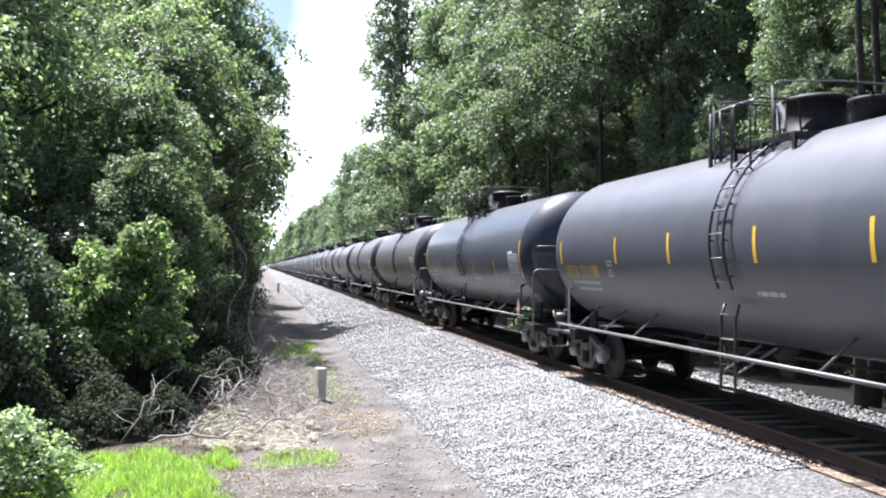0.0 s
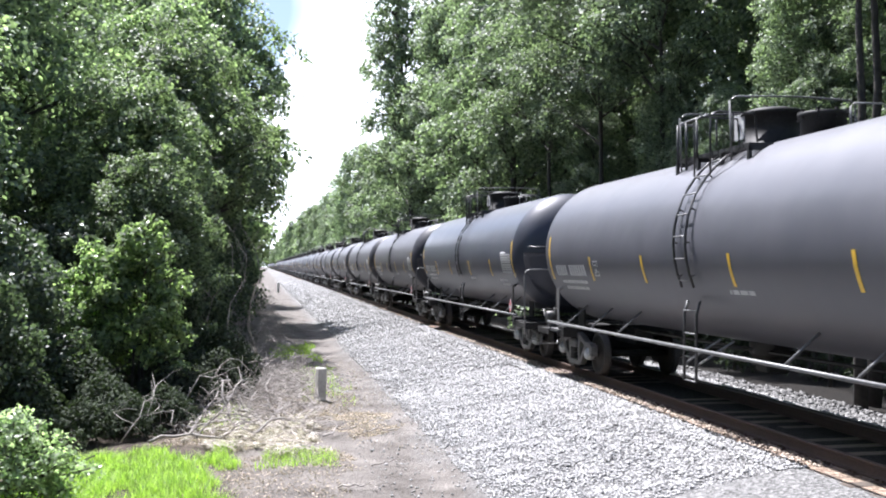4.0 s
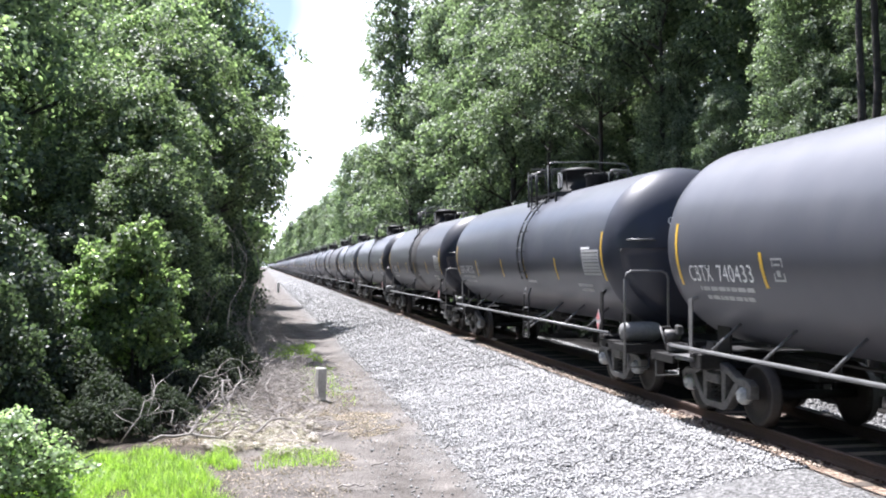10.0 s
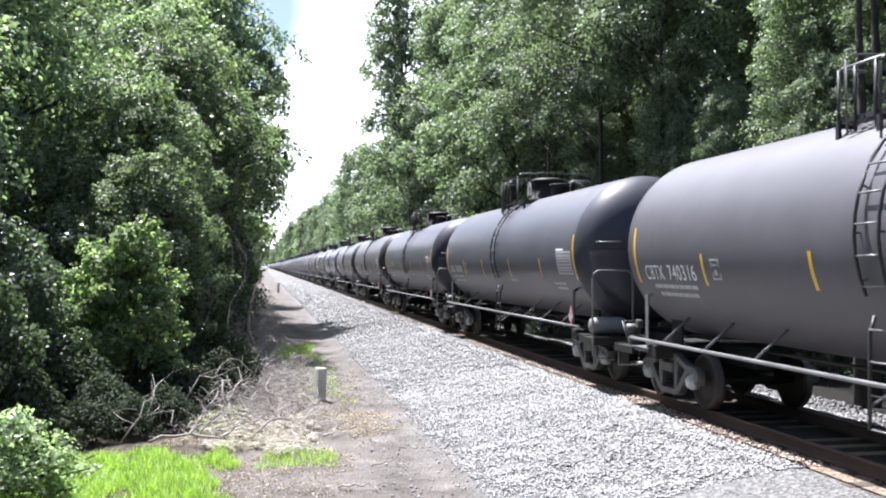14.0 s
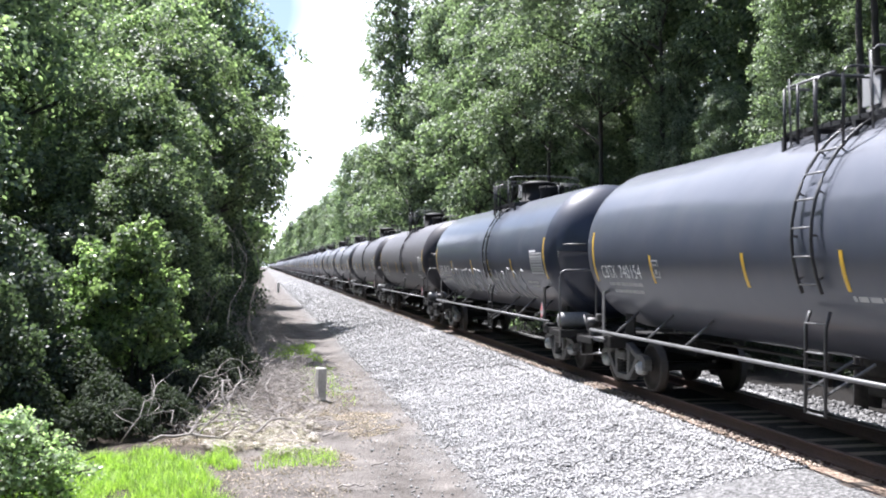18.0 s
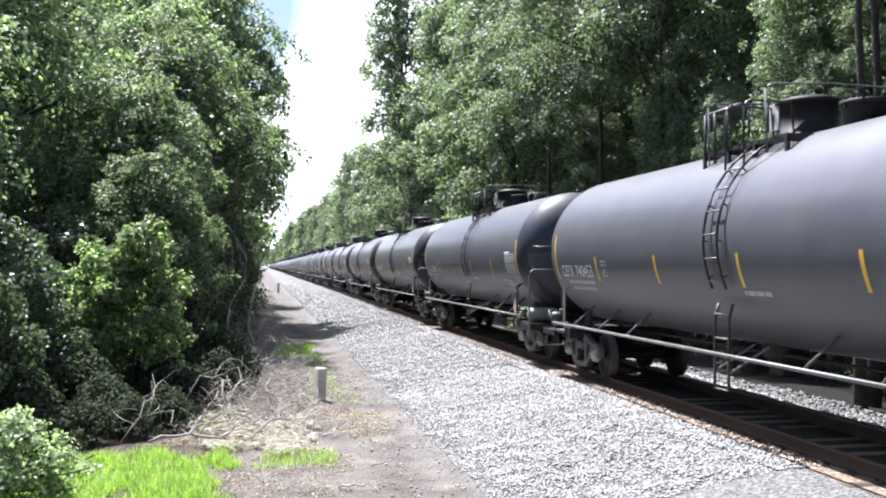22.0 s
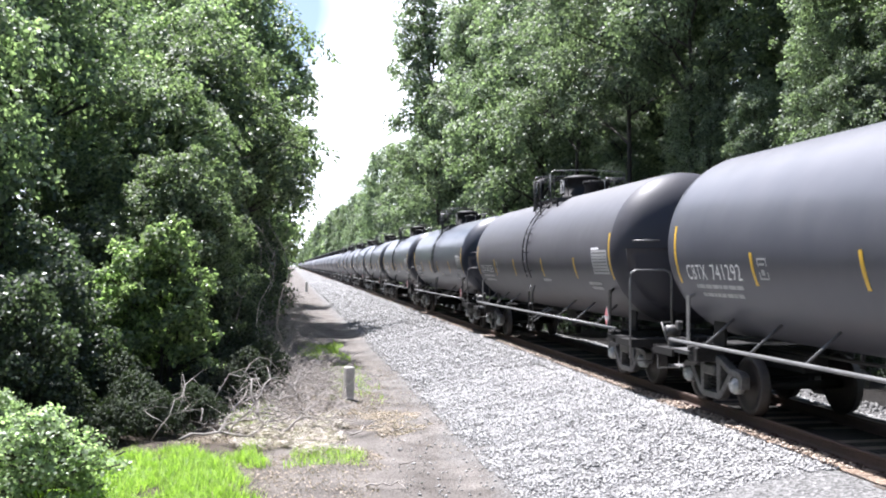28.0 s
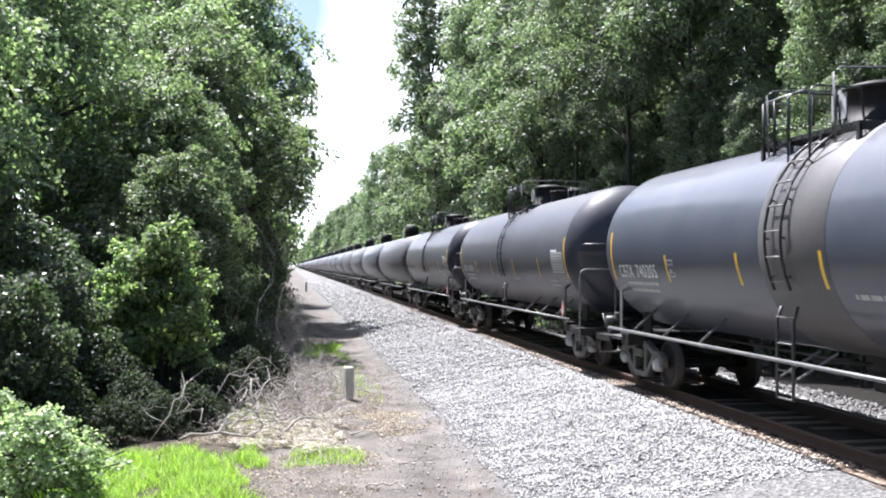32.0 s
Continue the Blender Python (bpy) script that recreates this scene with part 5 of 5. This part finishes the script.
def build_litter():
    rng = np.random.default_rng(6)
    for label, n, area in (("dry brown leaves and bark chips on the verge", 15000, (-2.2, 1.5, 15.6, 24.5)), ("dry leaves under the trees", 5000, (-4.5, 1.2, 24, 46)),
                           ("dry leaves and chips along the path", 3800, (-1.4, 1.6, 11.5, 17.8)), ("sandy tan chips in a bare patch beside the path", 2400, (1.2, 3.0, 18.0, 21.2)), ("pinkish dry leaves and bark bits round the post", 8000, (-0.8, 2.4, 17.6, 26.5)), ("chips and grit on the trodden path", 1500, (1.0, 3.3, 16, 34))):
        p = np.array(scatter(rng, n, *area)) + (0, 0, 0.025)
        d = rng.normal(size=(n, 3)) * (1, 1, 0.35)
        d /= np.linalg.norm(d, axis=1, keepdims=True)
        s = np.cross(d, rng.normal(size=(n, 3)) * 0.3 + (0, 0, 1))
        l, nn = rng.uniform(0.009, 0.03, (n, 1)), np.array((0, 0, 0.008))
        v = np.stack([p - d * l, p + s * l * 0.55 + nn, p + d * l, p - s * l * 0.55 + nn], 1).reshape(-1, 3)
        tagged(mesh_part("leaf_litter", from_arrays("leaf_litter", v, np.arange(4 * n).reshape(-1, 4)), M_SAND if "sandy" in label else M_DRY), label, "leaf litter", kind="stuff")


def build_stones():
    rng = np.random.default_rng(7)
    shape = np.array([(1, 0, 0), (0, 1, 0), (-1, 0, 0), (0, -1, 0), (0, 0, 0.8), (0, 0, -0.6)], float)
    tri = np.array([(0, 1, 4), (1, 2, 4), (2, 3, 4), (3, 0, 4), (1, 0, 5), (2, 1, 5), (3, 2, 5), (0, 3, 5)])
    for label, n, x0, x1, y0, y1, size in (("grey crushed stone ballast beside the rail", 38000, 3.0, 6.74, 11.0, 24.0, 0.027), ("grey crushed stone ballast along the track", 15000, 3.0, 6.76, 24.0, 40.0, 0.036), ("grey crushed stone ballast far along the track", 9000, 3.0, 6.8, 40.0, 85.0, 0.055),
                                           ("grey crushed stone ballast in the distance", 7000, 3.0, 6.85, 85.0, 170.0, 0.085),
                                           ("grey crushed stone on the far shoulder", 4000, 10.05, 11.0, 13, 34, 0.04),
                                           ("heaped grey rubble on the bank behind the track", 3600, 10.8, 13.9, 15.0, 30, 0.075),
                                           ("rust-stained chips and stones between the tie ends", 2600, 6.68, 7.08, 11.0, 34.0, 0.03),
                                           ("stray ballast stones on the path", 700, 1.6, 3.4, 11.5, 30, 0.026)):
        xs, ys = rng.uniform(x0, x1, n), rng.uniform(y0, y1, n)
        edge = np.array([noise.noise((0.0, y * 0.7, 2.0)) for y in ys]) * 0.5 + 3.0 + rng.uniform(-0.25, 0.35, n)
        ok = (xs > edge) | (x0 != 3.0)
        xs, ys = xs[ok], ys[ok]
        p = np.array([(x, y, lift(x, y)) for x, y in zip(xs, ys)])
        k = len(p)
        a = rng.uniform(0, 6.283, k)
        v = shape[None] * size * rng.uniform(0.5, 1.35, (k, 1, 1)) * rng.uniform(0.65, 1.25, (k, 6, 1)) + rng.normal(size=(k, 6, 3)) * size * 0.18
        c, s = np.cos(a)[:, None], np.sin(a)[:, None]
        v = np.stack([v[..., 0] * c - v[..., 1] * s, v[..., 0] * s + v[..., 1] * c, v[..., 2]], -1)
        t = rng.uniform(-0.8, 0.8, k)[:, None]
        v = np.stack([v[..., 0], v[..., 1] * np.cos(t) - v[..., 2] * np.sin(t), v[..., 1] * np.sin(t) + v[..., 2] * np.cos(t)], -1) + p[:, None] + (0, 0, size * 0.25)
        f = (np.arange(k)[:, None, None] * 6 + tri[None]).reshape(-1, 3)
        tagged(mesh_part("ballast", from_arrays("ballast", v.reshape(-1, 3), f), M_RUBBLE if size == 0.075 else M_CHIP if size == 0.03 else M_BALLAST), label, "ballast", kind="stuff")


def branch_mesh(seed, length, r0, arch, twigs):
    """A dead branch lying or arching, with side twigs, along +X from the origin."""
    r = random.Random(seed)
    bm = bmesh.new()
    pts = []
    for i in range(9):
        f = i / 8
        pts.append(Vector((length * f, 0.3 * length * noise.noise((seed * 1.7, f * 2.5, 0)), arch * math.sin(math.pi * min(1, f * 0.92)) + 0.03 + 0.14 * length * abs(noise.noise((seed * 3.1, f * 4, 4))))))
    tube(bm, pts, r0, 6, r0 * 0.3)
    for k in range(twigs):
        i = r.randint(2, 7)
        d = Vector((r.uniform(0.2, 1), r.uniform(-1, 1), r.uniform(-0.1, 0.7))).normalized() * length * r.uniform(0.15, 0.4)
        tube(bm, [pts[i], pts[i] + d * 0.5 + Vector((0, 0, 0.04)), pts[i] + d], r0 * 0.5, 5, r0 * 0.15)
    return bm


def build_branches():
    r = random.Random(9)
    rows = [(-3.7, 17.6, 1.7, 0.5, 0.013, -8), (-3.1, 18.4, 1.4, 0.6, 0.012, 12), (-2.3, 17.3, 1.1, 0.7, 0.012, 60), (-1.9, 17.0, 1.8, 0.12, 0.03, 12), (-1.2, 18.0, 1.2, 0.4, 0.018, 5),
            (-1.3, 20.2, 1.5, 0.35, 0.024, 55), (-0.8, 19.6, 1.2, 0.5, 0.02, 75), (0.1, 21.0, 1.1, 0.55, 0.018, 95), (1.85, 18.1, 1.0, 0.03, 0.017, 35), (1.1, 13.9, 0.7, 0.03, 0.016, -30), (1.7, 15.2, 0.6, 0.02, 0.012, 10),
            (-1.3, 20.5, 1.4, 0.3, 0.032, 8), (-1.0, 20.3, 1.3, 0.1, 0.03, -8), (-0.2, 17.9, 1.0, 0.3, 0.028, 25), (-0.7, 18.9, 1.3, 0.12, 0.026, -15), (0.1, 19.6, 1.2, 0.2, 0.024, 150), (-1.6, 19.0, 1.4, 0.15, 0.028, -20), (0.5, 20.8, 1.1, 0.15, 0.024, 170), (1.0, 18.0, 1.1, 0.05, 0.02, 28)]
    rows += [(-1.0, 19.4, 1.5, 0.75, 0.022, 40), (-0.6, 19.2, 1.3, 0.8, 0.024, 110), (-1.8, 19.6, 1.6, 0.9, 0.018, 20), (-2.2, 18.6, 1.5, 0.8, 0.016, 75), (-0.3, 20.4, 1.2, 0.7, 0.018, 140), (-1.5, 21.5, 1.6, 0.9, 0.017, 10)]
    for i in range(64):
        rows.append((r.uniform(-2.2, 0.9), r.uniform(18.5, 30), r.uniform(0.6, 1.7), r.uniform(0.03, 0.4), r.uniform(0.008, 0.022), r.uniform(0, 360)))
    for i in range(16):
        rows.append((r.uniform(-2.4, -0.2), r.uniform(30, 46), r.uniform(0.9, 2.2), r.uniform(0.1, 0.7), r.uniform(0.012, 0.025), r.uniform(0, 360)))
    for i, (x, y, l, arch, r0, turn) in enumerate(rows):
        ob = part("dead_branch", branch_mesh(i, l, r0, arch, 2 + i % 4), M_STICK)
        ob.matrix_basis = pose(x, y, lift(x, y) - 0.01, 0, 0, turn)
        tagged(ob, "bare grey dead branch arching over leaf litter" if arch > 0.3 else "bare grey dead branch lying on leaf litter", "branch", "dead branches on the verge")
    # upright bare stems along the wood's edge
    for i in range(34):
        x, y, h = r.uniform(-2.4, -0.3), r.uniform(27, 52), r.uniform(1.6, 4.6)
        bm = bmesh.new()
        pts = [(0.25 * h * noise.noise((i * 2.3, f * 2, 0)), 0.2 * h * noise.noise((i * 1.1, f * 2, 7)), h * f) for f in np.linspace(0, 1, 7)]
        tube(bm, pts, r.uniform(0.012, 0.03), 5, 0.005)
        for k in range(4):
            q = Vector(pts[r.randint(2, 6)])
            tube(bm, [q, q + Vector((r.uniform(-0.5, 0.5), r.uniform(-0.4, 0.4), r.uniform(0.1, 0.6)))], 0.009, 4, 0.004)
        ob = part("bare_stem", bm, M_STICK)
        ob.location = (x, y, lift(x, y) - 0.05)
        tagged(ob, "thin bare upright stem at the wood's edge", "stem", "bare stems at the wood's edge")


def build_posts():
    for x, y, h, w in ((1.33, 22.8, 0.78, 0.235), (1.75, 118.0, 1.2, 0.3)):
        bm = bmesh.new()
        box(bm, -w / 2, w / 2, -w / 2, w / 2, -0.4, h, 0.025)
        for vert in bm.verts:
            if vert.co.z > h - 0.1:
                vert.co.x *= 0.93
                vert.co.y *= 0.93
                vert.co.z += 0.012 * noise.noise(vert.co * 9)
        ob = part("concrete_post", bm, M_CONCRETE)
        ob.matrix_basis = pose(x, y, lift(x, y), 0, 2.0, 14)
        tagged(ob, "short square weathered concrete post beside the path", "post", "posts beside the path")


def build_brush():
    """Tangles of thin dead canes along the wood's edge."""
    rng = np.random.default_rng(12)
    for label, n, area, high in (("tangled dead canes and brush at the wood's edge", 1000, (-2.6, 0.0, 25, 44), 0.9), ("dry reddish brush along the far path", 1500, (-2.6, 0.5, 44, 95), 1.3),
                                 ("dry pinkish-brown brush in front of the wood's dark edge", 1700, (-1.7, 0.7, 29, 58), 0.9),
                                 ("low tangle of dead canes spilling out beside the path", 1500, (-1.9, 1.25, 21.5, 31), 0.45),
                                 ("jumble of dry grey twigs on the verge", 700, (-1.7, 1.1, 18.0, 24), 0.32)):
        p = np.array(scatter(rng, n, *area, soft=False))
        d = rng.normal(size=(n, 3)) * (1, 1, 0.55) + (0, 0, 0.35)
        d /= np.linalg.norm(d, axis=1, keepdims=True)
        l = rng.uniform(0.3, 1.1, (n, 1)) * (0.6 + high * 0.5)
        p[:, 2] += rng.uniform(0, 1, n) ** 2 * high
        side = np.cross(d, rng.normal(size=(n, 3)))
        side /= np.linalg.norm(side, axis=1, keepdims=True)
        up = np.cross(side, d)
        w = rng.uniform(0.004, 0.011, (n, 1))
        bend = rng.normal(size=(n, 3)) * l * 0.12
        v = []
        for f, t in ((0.0, 1.0), (0.5, 0.8), (1.0, 0.3)):
            mid = p + d * l * f + bend * (1 - (2 * f - 1) ** 2) - np.array((0, 0, 0.25)) * l * f * f
            v += [mid + side * w * t, mid - side * w * t * 0.5 + up * w * t, mid - side * w * t * 0.5 - up * w * t]
        v = np.stack(v, 1)
        v[..., 2] = np.maximum(v[..., 2], -0.62)
        i = np.arange(n)[:, None, None] * 9
        quad = np.array([(a + k, a + (k + 1) % 3, a + 3 + (k + 1) % 3, a + 3 + k) for a in (0, 3) for k in range(3)])
        tagged(mesh_part("brush", from_arrays("brush", v.reshape(-1, 3), (i + quad[None]).reshape(-1, 4)), M_STICK), label, "brush", kind="stuff")


M_BALLAST = leafy("crushed_stone", (0.18, 0.177, 0.174), (0.42, 0.415, 0.406), 0.0, 0.85, 0.02)
M_SAND = leafy("sandy_chip", (0.24, 0.19, 0.14), (0.5, 0.42, 0.33), 0.1, 0.85, 0.02)
M_CHIP = leafy("rusty_chip", (0.11, 0.08, 0.06), (0.52, 0.43, 0.35), 0.0, 0.85, 0.02)
M_RUBBLE = leafy("dirty_rubble", (0.03, 0.029, 0.028), (0.2, 0.195, 0.188), 0.0, 0.85, 0.02)
build_grass()
build_litter()
build_straw()
build_stones()
build_branches()
build_posts()
build_brush()


# ---- what moves ----
# small unevenness of the train's run, in metres, by seconds
UNEVEN = ((0, 0.1), (1, -0.03), (3, 0.05), (7, -0.03), (10, -0.03), (12, 0.1), (14, -0.06), (17, 0.04), (19, -0.06), (21, 0.04), (22, 0.0), (23, -0.16), (24, -0.28), (25, -0.35),
          (28, -0.85), (29, -1.03), (30, -0.52), (31, -0.77), (32, -0.97))


def rolled(t):
    """Car lengths that the train has gone by at t seconds; it slows very slightly."""
    return 1.24042 * t - 0.00065 * t * t - float(np.interp(t, [a for a, b in UNEVEN], [b for a, b in UNEVEN])) / LENGTH


def motions():
    for i, car in train:
        walk(car, [(float(t), pose(TRACK, 13.1 + LENGTH * (i - rolled(t)), 0)) for t in range(33)])
    for plant_ob, phase, reach in swaying:
        base = plant_ob.matrix_basis.copy()
        rows = []
        for j in range(33):
            t = j * 1.0
            a = reach * (0.6 * math.sin(1.7 * t + phase) + 0.4 * math.sin(0.63 * t + 2 * phase))
            rows.append((t, base @ pose(0, 0, 0, 0.5 * a, a, 0)))
        walk(plant_ob, rows)


motions()
